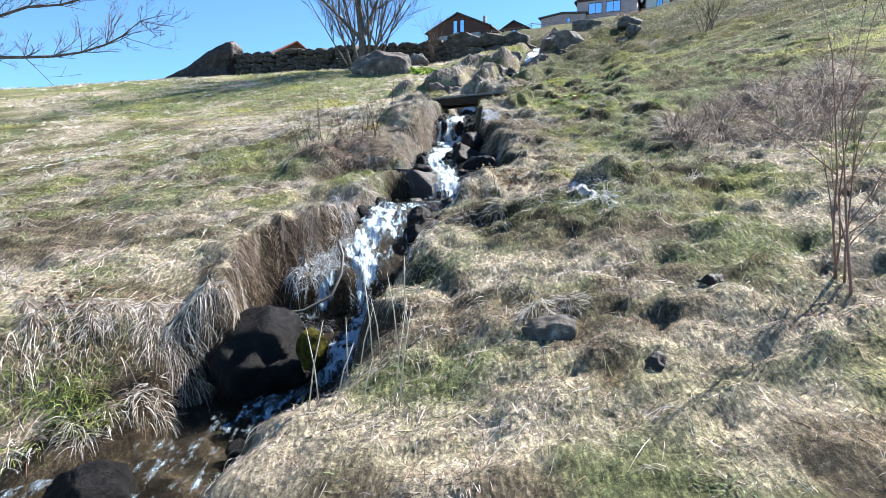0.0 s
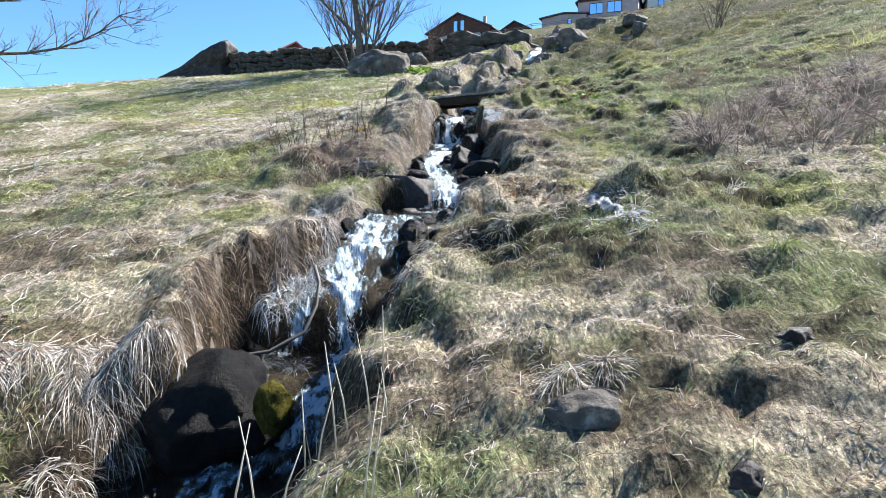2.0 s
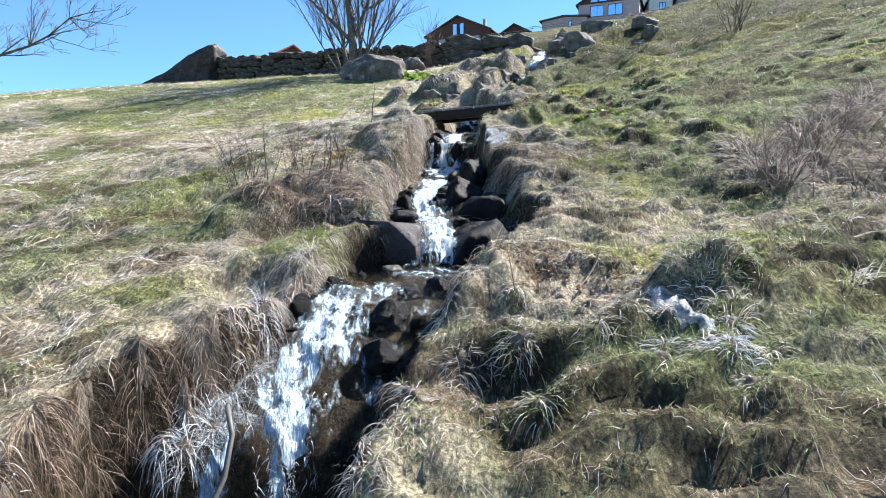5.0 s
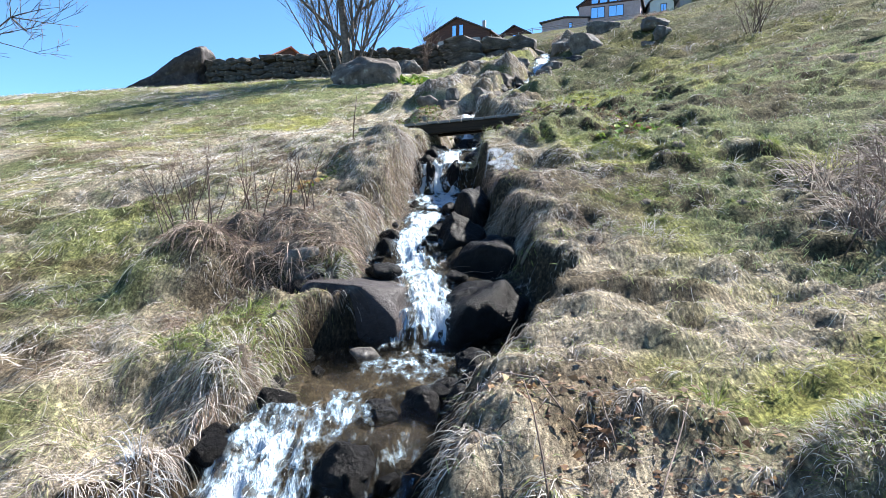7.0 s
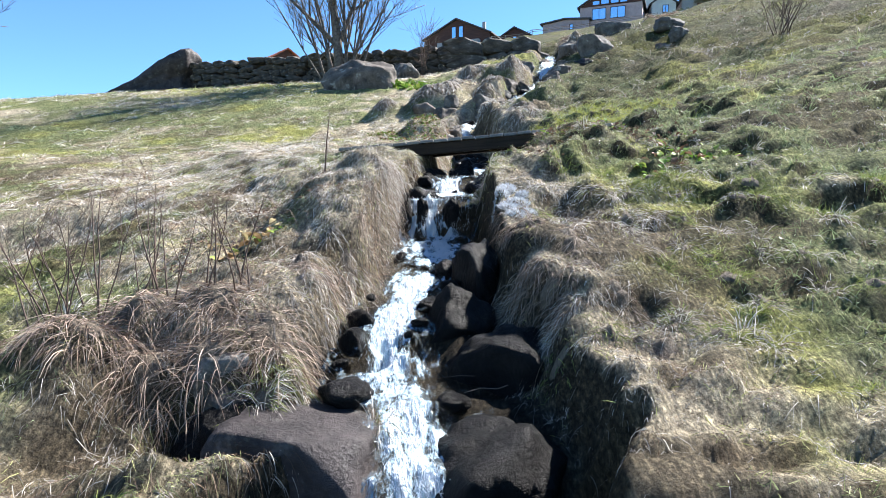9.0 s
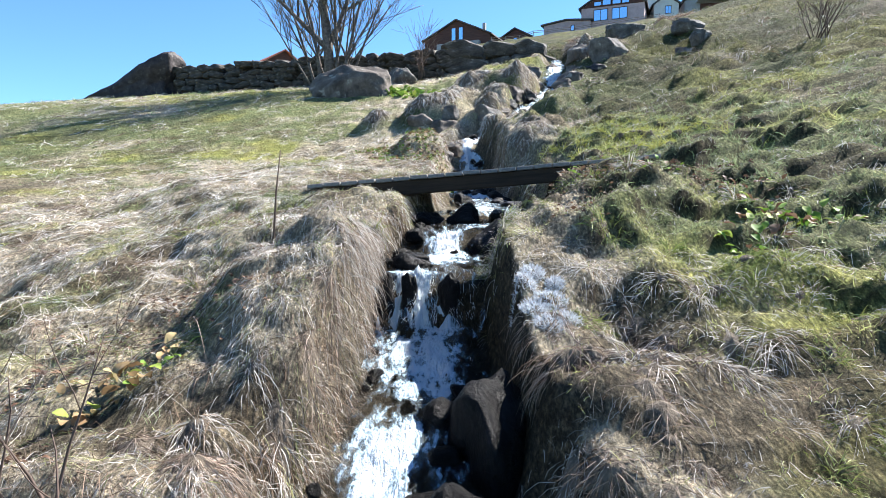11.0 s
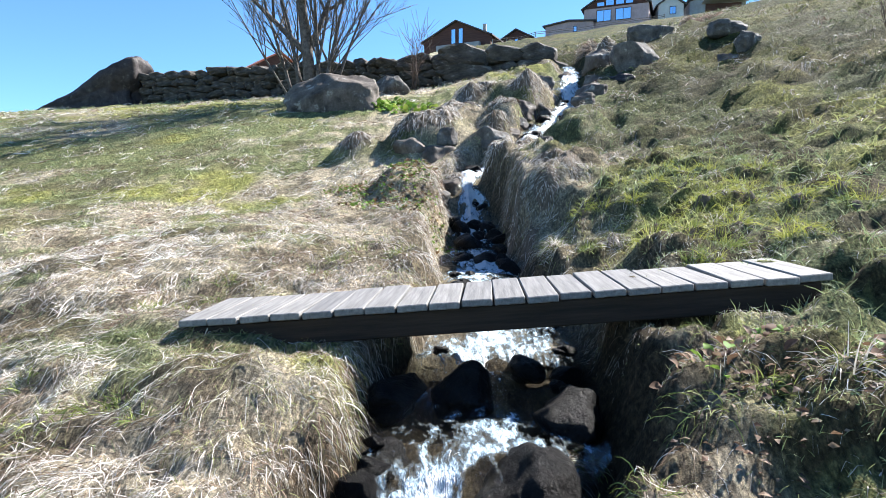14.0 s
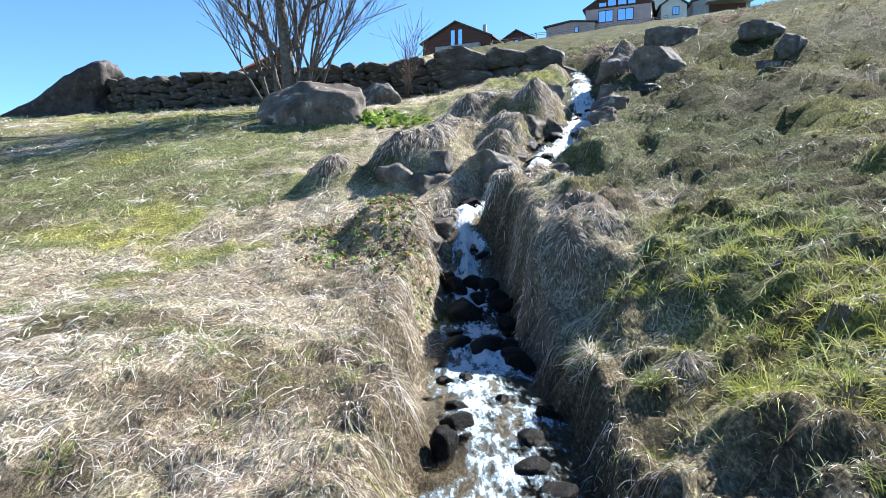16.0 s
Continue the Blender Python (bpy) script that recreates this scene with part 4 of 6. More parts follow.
def build_houses():
    c1 = gable_house("chalet", 3.7, 150, 39.5, -25, 16.4, 12, 1.9, 3.8, MAT_CHALET, MAT_ROOF, "dark brown timber chalet with tall glazed gable window")
    window(c1, -0.75, 2.4, 1.2, 3.6, MAT_CHALET, 0)
    window(c1, 1.05, 2.4, 1.2, 3.6, MAT_CHALET, 0)
    part("balcony", boxed(-4.5, -1.3, -1.2, 6.0, -0.1, 0.5, 0.05), MAT_GREY_WALL, c1, "pale grey rendered balcony")
    part("chimney", boxed(5.2, 3.0, 2.8, 5.9, 3.7, 5.4, 0.04), MAT_GREY_WALL, c1, "grey chimney")
    c2 = gable_house("chalet", 18.2, 158, 42.0, -25, 8.0, 9, 1.4, 2.2, MAT_CHALET, MAT_ROOF, "small dark brown timber chalet with slate roof")
    window(c2, 0, 1.2, 1.0, 1.0, MAT_CHALET, 0)
    lo = gable_house("low_house", 29.5, 152, 42.6, -25, 11.0, 8, 2.6, 0.6, MAT_STONE_WALL, MAT_ROOF, "low pinkish rendered wing with flat slate roof")
    window(lo, 1.4, 1.4, 0.9, 1.3, MAT_CHALET, 0)
    st = gable_house("stone_house", 39.3, 149, 44.2, -22, 14.0, 13, 4.2, 4.2, MAT_STONE_WALL, MAT_ROOF, "pinkish stone house with timber gable and blue glazing")
    bm = bmesh.new()
    v = [bm.verts.new(c) for c in ((-7, -0.06, 4.1), (7, -0.06, 4.1), (0, -0.06, 8.35))]
    f = bm.faces.new(v)
    r = bmesh.ops.extrude_face_region(bm, geom=[f])
    bmesh.ops.translate(bm, vec=(0, 0.12, 0), verts=[q for q in r["geom"] if isinstance(q, bmesh.types.BMVert)])
    part("gable_boards", bm, MAT_CHALET, st, "brown timber boards of the gable")
    for x, w in ((-2.6, 3.2), (1.6, 3.4)):
        window(st, x, 2.3, w, 2.6, MAT_CHALET, 1)
    for x, z, w, h in ((-3.3, 4.85, 1.8, 1.1), (-1.3, 5.35, 2.0, 2.1), (0.9, 5.35, 2.0, 2.1), (2.9, 4.85, 1.8, 1.1)):
        bm = frame_bm(x, z, w, h, 0.14)
        bm.transform(Matrix.Translation((0, -0.07, 0)))
        wd = part("window", bm, MAT_CHALET, st)
        part("pane", boxed(x - w / 2 + 0.14, -0.14, z - h / 2 + 0.14, x + w / 2 - 0.14, -0.10, z + h / 2 - 0.14), MAT_GLASS, wd)
    wh = gable_house("white_house", 52.0, 150, 46.0, -10, 5.4, 7, 3.0, 1.8, MAT_WHITE_WALL, MAT_ROOF, "small white rendered house with dark gabled roof")
    window(wh, 0.4, 1.7, 1.4, 1.8, MAT_CHALET, 1)
    tall = gable_house("white_house", 52.0, 160, 48.0, -10, 8.0, 8, 5.0, 2.4, MAT_WHITE_WALL, MAT_ROOF, "taller white house behind with brown window")
    window(tall, -1.4, 2.2, 1.3, 1.4, MAT_CHALET, 1)
    barn = gable_house("barn", 62.5, 150, 47.0, -10, 12.0, 8, 3.0, 1.2, MAT_GREY_WALL, MAT_ROOF, "low grey barn with a pale awning")
    part("awning", boxed(-3.5, -2.4, 2.3, 6.5, -0.1, 2.5, 0.03), MAT_PALE, barn, "pale sheet awning")
    part("door", boxed(-2.6, -0.06, -0.6, 5.0, -0.004, 2.2), MAT_CHALET, barn, "dark open barn front")
    red = gable_house("red_chalet", -31.0, 130, 28.6, 40, 8.5, 10, 2.2, 2.6, MAT_CHALET, MAT_RED_ROOF, "brown chalet with red tiled roof")
    window(red, 0, 1.2, 1.2, 1.2, MAT_CHALET, 1)


build_houses()


def build_car():
    base = empty("car", pose(71, 149, tz(71, 149) + 0.1, 0, 0, 8), "blue hatchback parked beside the barn", "car")
    bm = bmesh.new()
    prof = [(-2.0, 0.35), (2.0, 0.35), (2.05, 0.8), (1.3, 0.95), (0.7, 1.45), (-1.2, 1.48), (-1.9, 0.95), (-2.05, 0.7)]
    f = bm.faces.new([bm.verts.new((x, -0.8, z)) for x, z in prof])
    r = bmesh.ops.extrude_face_region(bm, geom=[f])
    bmesh.ops.translate(bm, vec=(0, 1.6, 0), verts=[q for q in r["geom"] if isinstance(q, bmesh.types.BMVert)])
    bmesh.ops.recalc_face_normals(bm, faces=bm.faces)
    bmesh.ops.bevel(bm, geom=bm.edges[:], offset=0.08, segments=2, affect="EDGES")
    part("body", bm, MAT_CAR, base)
    part("side_window", boxed(-1.1, -0.83, 0.98, 0.7, -0.805, 1.36), MAT_GLASS, base)
    for x in (-1.25, 1.25):
        for y in (-0.78, 0.78):
            b = bmesh.new()
            bmesh.ops.create_cone(b, cap_ends=True, segments=20, radius1=0.33, radius2=0.33, depth=0.2, matrix=Matrix.Translation((x, y, 0.33)) @ Matrix.Rotation(math.pi / 2, 4, "X"))
            part("wheel", b, MAT_TYRE, base)


build_car()


def build_fence():
    base = empty("fence", pose(0, 0, 0), "low wooden post and rail fence below the houses", "fence")
    pts = [(11 + 3.0 * k, 140.0) for k in range(13)]
    for x, y in pts:
        part("post", boxed(x - 0.07, y - 0.07, tz(x, y) - 0.3, x + 0.07, y + 0.07, tz(x, y) + 0.85, 0.02), MAT_GREY_WALL, base)
    for (x0, y0), (x1, y1) in zip(pts, pts[1:]):
        for h in (0.35, 0.7):
            part("rail", tube([(x0, y0 - 0.12, tz(x0, y0) + h), (x1, y1 - 0.12, tz(x1, y1) + h)], [0.05, 0.05], 6), MAT_BRAMBLE, base)


build_fence()


# ---- bare shrubs and trees ----
def grow(bm, p, d, length, r, level, rs, spread=0.55, droop=0.0, kids=3, sides=5, minr=0.0012, wob=0.13):
    n = 5
    path, radii = [p], [r]
    for k in range(n):
        d = (d + Vector((rs.uniform(-1, 1), rs.uniform(-1, 1), rs.uniform(-0.6, 0.8) - droop)) * wob).normalized()
        p = p + d * (length / n)
        path.append(p)
        radii.append(max(minr, r * (1 - 0.75 * (k + 1) / n)))
    add_tube(bm, path, radii, sides)
    if level <= 0:
        return
    for k in range(kids):
        i = rs.randint(1, n - 1)
        side = Vector((rs.uniform(-1, 1), rs.uniform(-1, 1), rs.uniform(-0.3, 0.7)))
        nd = (d * (1 - spread) + side.normalized() * spread + Vector((0, 0, 0.15))).normalized()
        grow(bm, path[i], nd, length * rs.uniform(0.45, 0.7), radii[i] * 0.65, level - 1, rs, spread, droop, kids, max(3, sides - 1), minr, wob)


def shrub(x, y, stems, height, r, seed, label, level=2, lean=0.25, kids=3, name="shrub", mat=None, foot=0.15, minr=0.0012):
    rs = random.Random(seed)
    base = empty(name, pose(x, y, tz(x, y) - 0.03), label, "shrub")
    for k in range(stems):
        bm = bmesh.new()
        a = rs.uniform(0, 6.283)
        o = Vector((math.cos(a), math.sin(a), 0)) * rs.uniform(0, foot)
        o.z = tz(x + o.x, y + o.y) - tz(x, y)
        d = Vector((rs.uniform(-lean, lean), rs.uniform(-lean, lean), 1)).normalized()
        grow(bm, o, d, height * rs.uniform(0.6, 1.05), r * rs.uniform(0.7, 1.1), level, rs, kids=kids, minr=minr)
        part("stem", bm, mat or MAT_TWIG, base, smooth=True)
    return base


MAT_REDTWIG = plain_material("reddish_twig", (0.20, 0.11, 0.085), 0.7, vary=0.4)


def build_shrubs():
    shrub(2.08, 3.2, 4, 1.45, 0.0085, 1, "tall thin bare reddish shrub beside the path", 2, 0.12, 3, foot=0.12, mat=MAT_REDTWIG, minr=0.0016)
    for k, (x, y, h) in enumerate(((3.4, 8.6, 0.7), (3.9, 9.2, 0.9), (4.6, 9.0, 0.8), (5.2, 9.8, 0.9), (4.2, 8.2, 0.6), (5.6, 8.8, 0.8), (4.4, 9.8, 0.7), (5.0, 8.4, 0.6), (6.0, 9.6, 0.8), (6.4, 10.4, 0.8))):
        shrub(x, y, 11, h, 0.007, 20 + k, "tangled bare brown bramble shrub in the meadow", 2, 0.9, 3, foot=0.45, mat=MAT_BRAMBLE if k % 3 else MAT_TWIG)
    for k, (x, y, h) in enumerate(((-2.05, 9.75, 0.95), (-1.6, 9.9, 0.85), (-1.1, 10.0, 0.7), (-2.3, 9.9, 0.8))):
        shrub(x, y, 7, h, 0.007, 40 + k, "thin bare twigs growing on a straw mound", 2, 0.3, 2, foot=0.25)
    shrub(10.5, 24.5, 9, 1.6, 0.02, 60, "bare grey shrub high in the meadow", 2, 0.5, 3, foot=0.3, minr=0.006)
    shrub(-0.6, 34.6, 9, 2.2, 0.02, 61, "bare shrub before the stone wall", 2, 0.25, 3, foot=0.3, minr=0.006)
    s = empty("dead_stalk", pose(-1.1, 12.77, tz(-1.1, 12.77) - 0.05), "single dark dead stalk standing upright in the straw", "stalk")
    part("stem", tube([(0, 0, 0), (0.03, 0, 0.28), (0.05, 0.01, 0.58), (0.09, 0.02, 0.92)], [0.011, 0.010, 0.009, 0.004], 6), MAT_TWIG, s, smooth=True)


build_shrubs()


def build_trees():
    rs = random.Random(3)
    x, y = -4.2, 32.6
    base = empty("bare_tree", pose(x, y, tz(x, y) - 0.1), "leafless tree with a thick trunk and slender stems beside the boulder", "tree")
    # foot, lean, length, thickness of each stem
    stems = [(0.0, -0.02, 8.0, 0.23), (-0.3, -0.12, 6.5, 0.08), (-0.6, -0.34, 6.0, 0.07), (0.25, 0.10, 6.5, 0.09), (0.45, 0.26, 6.0, 0.075), (0.6, 0.42, 5.0, 0.06), (-0.7, -0.6, 4.5, 0.045), (0.1, 0.62, 4.2, 0.04), (-0.15, -0.22, 6.2, 0.055), (0.15, 0.18, 6.2, 0.055), (-0.5, -0.06, 5.5, 0.05), (0.5, 0.05, 5.5, 0.05)]
    for k, (fx, lean, ln, r) in enumerate(stems):
        bm = bmesh.new()
        grow(bm, Vector((fx, rs.uniform(-0.2, 0.2), 0)), Vector((lean, rs.uniform(-0.12, 0.12), 1)).normalized(), ln, r, 3, rs, 0.5, 0.0, 5, 7, 0.006, 0.07)
        part("trunk" if k == 0 else "limb", bm, MAT_BARK, base, smooth=True)
    x, y = -13.2, 15.2
    base = empty("bare_tree", pose(x, y, tz(x, y) - 0.1), "leafless tree at the meadow edge with long spreading branches", "tree")
    part("trunk", tube([(0, 0, 0), (0.05, 0, 1.5), (0.0, 0.1, 3.2), (0.2, 0.1, 5), (0.3, 0, 7)], [0.25, 0.2, 0.17, 0.12, 0.04], 9), MAT_BARK, base, smooth=True)
    z0 = tz(x, y) - 0.1
    for pts in (((-13.1, 15.2, 3.6), (-12, 15.1, 4.2), (-11.0, 15.0, 4.5), (-10.2, 15.0, 4.5), (-9.5, 15.0, 4.52), (-8.8, 15.0, 4.62), (-8.2, 15.0, 4.8), (-7.8, 15, 5.0), (-7.35, 15.0, 5.35)),
                ((-13.0, 15.2, 4.6), (-12, 15.2, 5.2), (-11.0, 15.2, 5.5), (-10.2, 15.2, 5.75), (-9.4, 15.2, 5.8), (-8.6, 15.2, 6.0), (-7.9, 15.2, 6.4))):
        bm = bmesh.new()
        q = [Vector((a - x, b - y, c - z0)) for a, b, c in pts]
        add_tube(bm, q, [0.05 * (1 - 0.85 * k / len(q)) for k in range(len(q))], 6)
        for p in q[2:]:
            for k in range(5):
                grow(bm, p, Vector((rs.uniform(0.1, 1), rs.uniform(-0.6, 0.6), rs.uniform(-0.5, 1.0))).normalized(), rs.uniform(0.4, 1.1), 0.012, 2, rs, 0.5, 0, 3, 4, 0.004)
        part("limb", bm, MAT_BARK, base, smooth=True)
    for k, (h, dx, dz, ln) in enumerate(((4.4, 1.0, 0.35, 4.6), (5.0, 1.0, 0.4, 4.2), (5.8, 0.8, 0.8, 3.0), (4.6, -1, 0.4, 4.0), (3.8, 0.2, 0.4, 3.5))):
        bm = bmesh.new()
        grow(bm, Vector((0.1, 0.1, h)), Vector((dx, rs.uniform(-0.2, 0.2), dz)).normalized(), ln, 0.06, 3, rs, 0.45, -0.02, 4, 6, 0.006)
        part("limb", bm, MAT_BARK, base, smooth=True)


build_trees()


# ---- falling strands and spray ----
def build_spray():
    rng = np.random.default_rng(12)
    ys = np.arange(3.8, 30, 0.01)
    level = np.interp(ys, STREAM[:, 0], STREAM[:, 2])
    run = np.concatenate([[0], np.cumsum(np.hypot(np.diff(ys), np.diff(level)))])
    grade = np.gradient(level, ys)
    w = (sstep(0.15, 0.6, grade) + 2.5 * sstep(0.9, 1.8, grade)) * np.interp(ys, FOAM_Y, FOAM) * np.hypot(1, grade) / (1 + np.maximum(ys - 14, 0) * 0.15)
    n = 4200
    k = rng.choice(len(ys), n, p=w / w.sum())
    s0 = run[k] + rng.uniform(0, 0.05, n)
    length = rng.uniform(0.01, 0.06, n)
    u = np.clip(rng.normal(0, 0.5, n), -1.1, 1.1)
    keep = fbm(u * 6, s0 * 0.8, 97, 2) > 0.46
    s0, length, u = s0[keep], length[keep], u[keep]
    n = len(u)
    hop = rng.uniform(0.0, 0.02, n)
    drift = rng.normal(0, 0.02, n)
    pts = []
    for q in range(4):
        f = q / 3
        y = np.interp(s0 - length * f, run, ys)
        zw = stream_at(y)[1]
        xc, hw = [np.interp(y, WHITE[:, 0], WHITE[:, c]) for c in (1, 2)]
        pts.append(np.stack([xc + u * hw + drift * f, y - 0.03 - hop * f * 0.5, zw + 0.02 + hop * math.sin(math.pi * (0.2 + 0.8 * f))], -1))
    col = np.array([0.84, 0.88, 0.91]) * rng.uniform(0.85, 1.0, (n, 1))
    far = 1 + np.maximum(pts[0][:, 1] - 14, 0) * 0.12
    ob = strips("spray", rng, np.stack(pts, 1), rng.uniform(0.002, 0.0045, n) * far, col, MAT_SPRAY)
    tagged(ob, "white strands of foam and spray on the cascades", "foam", kind="stuff")


MAT_SPRAY = blade_material("foam_strands", 0.5)


# ---- loose stones in the stream ----
def build_stones():
    rs = random.Random(17)
    meshes = [mesh_of("stone", rock_bm(1, 0.85, 0.7, 200 + k, 3, 0.2, 0.2), MAT_ROCK_WET, True) for k in range(6)]
    for k in range(105):
        y = 3.6 + 25 * rs.random() ** 1.25
        xc, zw, hw = [float(v) for v in stream_at(y)]
        u = rs.choice((-1, 1)) * (rs.uniform(0.75, 1.15) if y < 19 or k % 3 else rs.uniform(0.1, 0.5))
        r = 0.035 + 0.11 * rs.random() ** 2.2
        r = r * (1 + max(0, y - 14) * 0.09)
        ob = new("stone", rs.choice(meshes))
        ob.matrix_world = pose(xc + u * hw, y, zw - 0.25 * r + 0.02, rs.uniform(-25, 25), rs.uniform(-25, 25), rs.uniform(0, 360)) @ Matrix.Diagonal((r * rs.uniform(0.9, 1.5), r, r * rs.uniform(0.7, 1.1), 1))
        tagged(ob, "small dark wet stone lying in the stream", "stone", "stones in the stream")


build_stones()


# ---- hose ----
def build_hose():
    pts = [(-1.6, 4.98, 0.1), (-1.47, 5.0, 0.12), (-1.2, 5.1, 0.14), (-0.98, 5.25, 0.25), (-0.92, 5.38, 0.42), (-0.92, 5.5, 0.58), (-0.97, 5.58, 0.70)]
    ob = new("hose", mesh_of("hose", tube(pts, [0.014] * len(pts), 8), MAT_HOSE, True))
    tagged(ob, "grey bent hose lying over the bank beside the fall", "hose")


build_hose()


# ---- grass ----
def sampler(n, seed, x0=-26, x1=30, y0=1.2, y1=60, weight=None, power=2.0):
    """Places spread over the meadow, denser along the stream path."""
    rng = np.random.default_rng(seed)
    xs, ys = np.arange(x0, x1, 0.25), np.arange(y0, y1, 0.25)
    X, Y = np.meshgrid(xs, ys)
    D = np.maximum(np.maximum(2.6, np.abs(X) / 0.7), Y - 12.5)
    W = 1 / D ** power
    xc, zw, hw = stream_at(Y + 0.1)
    if weight is not None:
        W = W * weight(X + 0.1, Y + 0.1)
    W = (W / W.sum()).ravel()
    k = rng.choice(W.size, n, p=W)
    x, y = X.ravel()[k] + rng.random(n) * 0.25, Y.ravel()[k] + rng.random(n) * 0.25
    xc, zw, hw = stream_at(y)
    keep = (np.abs(x - xc) > hw + 0.02) | (y > 35)
    x, y = x[keep], y[keep]
    return rng, x, y, np.maximum(np.maximum(2.6, np.abs(x) / 0.7), y - 12.5)


def gradient(x, y, e=0.06):
    return (terrain(x + e, y) - terrain(x - e, y)) / (2 * e), (terrain(x, y + e) - terrain(x, y - e)) / (2 * e)


def strips(name, rng, P, width, col, mat, flat=0.0):
    """A mesh of narrow tapering strips along the rows of points P."""
    n, k = P.shape[:2]
    T = P[:, -1] - P[:, 0]
    side = np.cross(T, rng.normal(0, 1, (n, 3)) + np.array([0, 0, flat]))
    side /= np.linalg.norm(side, axis=1, keepdims=True) + 1e-9
    taper = np.linspace(1, 0.25, k)
    off = side[:, None] * (width[:, None] * taper[None])[..., None] * 0.5
    V = np.stack([P - off, P + off], 2).reshape(-1, 3)
    b = np.arange(n)[:, None] * 2 * k + np.arange(k - 1)[None] * 2
    quads = np.stack([b, b + 1, b + 3, b + 2], -1).reshape(-1, 4)
    return new(name, raw_mesh(name, V, quads, mat, np.repeat(col, 2 * k, axis=0), smooth=False))


def lying(rng, x, y, ang, length, lift, segs):
    """Blades that rise from x, y, bend over and lie along the ground towards ang."""
    dx, dy = np.cos(ang), np.sin(ang)
    pts, px, py = [], x.copy(), y.copy()
    step = length / segs
    bend = rng.normal(0, 0.22, len(x))
    for k in range(segs + 1):
        z0 = terrain(px, py)
        pts.append(np.stack([px, py, z0 + lift * math.sin(math.pi * min(1.0, 0.05 + 0.85 * k / segs))], -1))
        ca, sa = np.cos(bend / segs), np.sin(bend / segs)
        dx, dy = dx * ca - dy * sa, dx * sa + dy * ca
        zn = terrain(px + dx * step, py + dy * step) - z0
        run = step / np.sqrt(1 + (zn / step) ** 2)
        px, py = px + dx * run, py + dy * run
    return np.stack(pts, 1)


def arcs(rng, root, ang, rise, length, droop, segs):
    """Blades that spring from root at an angle, rise and fall over under their weight."""
    d = np.stack([np.cos(ang) * np.cos(rise), np.sin(ang) * np.cos(rise), np.sin(rise)], -1)
    pts, p = [root], root
    for k in range(segs):
        d = d + np.array([0, 0, -1.0]) * (droop / segs)[:, None]
        d = d / np.linalg.norm(d, axis=1, keepdims=True)
        p = p + d * (length / segs)[:, None]
        pts.append(p)
    return np.stack(pts, 1)


def straw_colour(rng, n):
    t = rng.random(n)[:, None]
    c = np.array([0.38, 0.335, 0.285]) * (1 - t) + np.array([0.76, 0.71, 0.65]) * t
    grey = (rng.random(n) < 0.25)[:, None]
    c = np.where(grey, np.array([0.66, 0.615, 0.57]), c)
    dark = (rng.random(n) < 0.2)[:, None]
    return np.clip(np.where(dark, np.array([0.17, 0.11, 0.065]), c) * rng.uniform(0.8, 1.15, (n, 1)), 0, 0.85)


def patchy(x, y):
    """Tones from tuft to tuft: old and young straw, with gap shade painted in."""
    # old also holds the terracette shade of the right slope, painted in
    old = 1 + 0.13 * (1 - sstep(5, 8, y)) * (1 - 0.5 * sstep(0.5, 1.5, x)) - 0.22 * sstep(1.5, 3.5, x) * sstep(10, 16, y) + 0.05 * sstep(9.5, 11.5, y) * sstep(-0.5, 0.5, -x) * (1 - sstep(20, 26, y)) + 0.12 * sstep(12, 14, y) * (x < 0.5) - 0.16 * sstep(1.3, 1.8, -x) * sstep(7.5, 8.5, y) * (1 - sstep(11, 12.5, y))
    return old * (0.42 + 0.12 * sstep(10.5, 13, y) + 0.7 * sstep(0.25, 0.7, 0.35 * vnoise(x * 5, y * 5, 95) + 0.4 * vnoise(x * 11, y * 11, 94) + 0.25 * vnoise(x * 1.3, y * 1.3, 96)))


def mixed_colour(rng, n, x, y):
    """Straw with fresh green patches and brown ones, part rotten, part painted shade."""
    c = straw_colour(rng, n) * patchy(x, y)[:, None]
    # noise gives rotten patches; the two spots paint in shade of hollows
    rot_shade = np.clip(sstep(0.52, 0.68, fbm(x * 2.6, y * 2.6, 111, 3)) + 0.8 * np.exp(-((x + 1.45) / 0.55) ** 2 - ((y - 11.7) / 0.7) ** 2) + 0.35 * np.exp(-((x - 1.3) / 0.4) ** 2 - ((y - 12.9) / 0.7) ** 2), 0, 1)
    c = np.where((rng.random(n) < 0.6 * rot_shade)[:, None], np.array([0.20, 0.135, 0.095]) * rng.uniform(0.6, 1.5, (n, 1)), c)
    new_growth = sstep(0.52, 0.68, fbm(x * 1.9 + 7, y * 1.9, 115, 3))
    c = c * (1 + np.array([0.05, -0.02, -0.03]) * (1 - sstep(5, 9, y))[:, None])
    return np.where((rng.random(n) < 0.35 * new_growth)[:, None], np.array([0.30, 0.31, 0.13]) * rng.uniform(0.6, 1.4, (n, 1)), c)


def green_colour(rng, x, y):
    yel = ground_colour(x, y)[2][:, None]
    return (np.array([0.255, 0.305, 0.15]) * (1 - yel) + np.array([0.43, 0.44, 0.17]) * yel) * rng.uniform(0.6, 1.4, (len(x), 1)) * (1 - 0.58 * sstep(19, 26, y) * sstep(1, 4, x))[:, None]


def clear_of_stream(x, y, keep):
    xc, zw, hw = stream_at(y)
    d = np.abs(x - xc) - hw
    bank = np.where(x < xc, np.interp(y, BY, BL), np.interp(y, BY, BR))
    return (d > np.minimum(bank, 0.42) * np.where((x > xc) & (y > 5.0) & (y < 14.5), 1.0, keep)) | (y > 35)


build_spray()


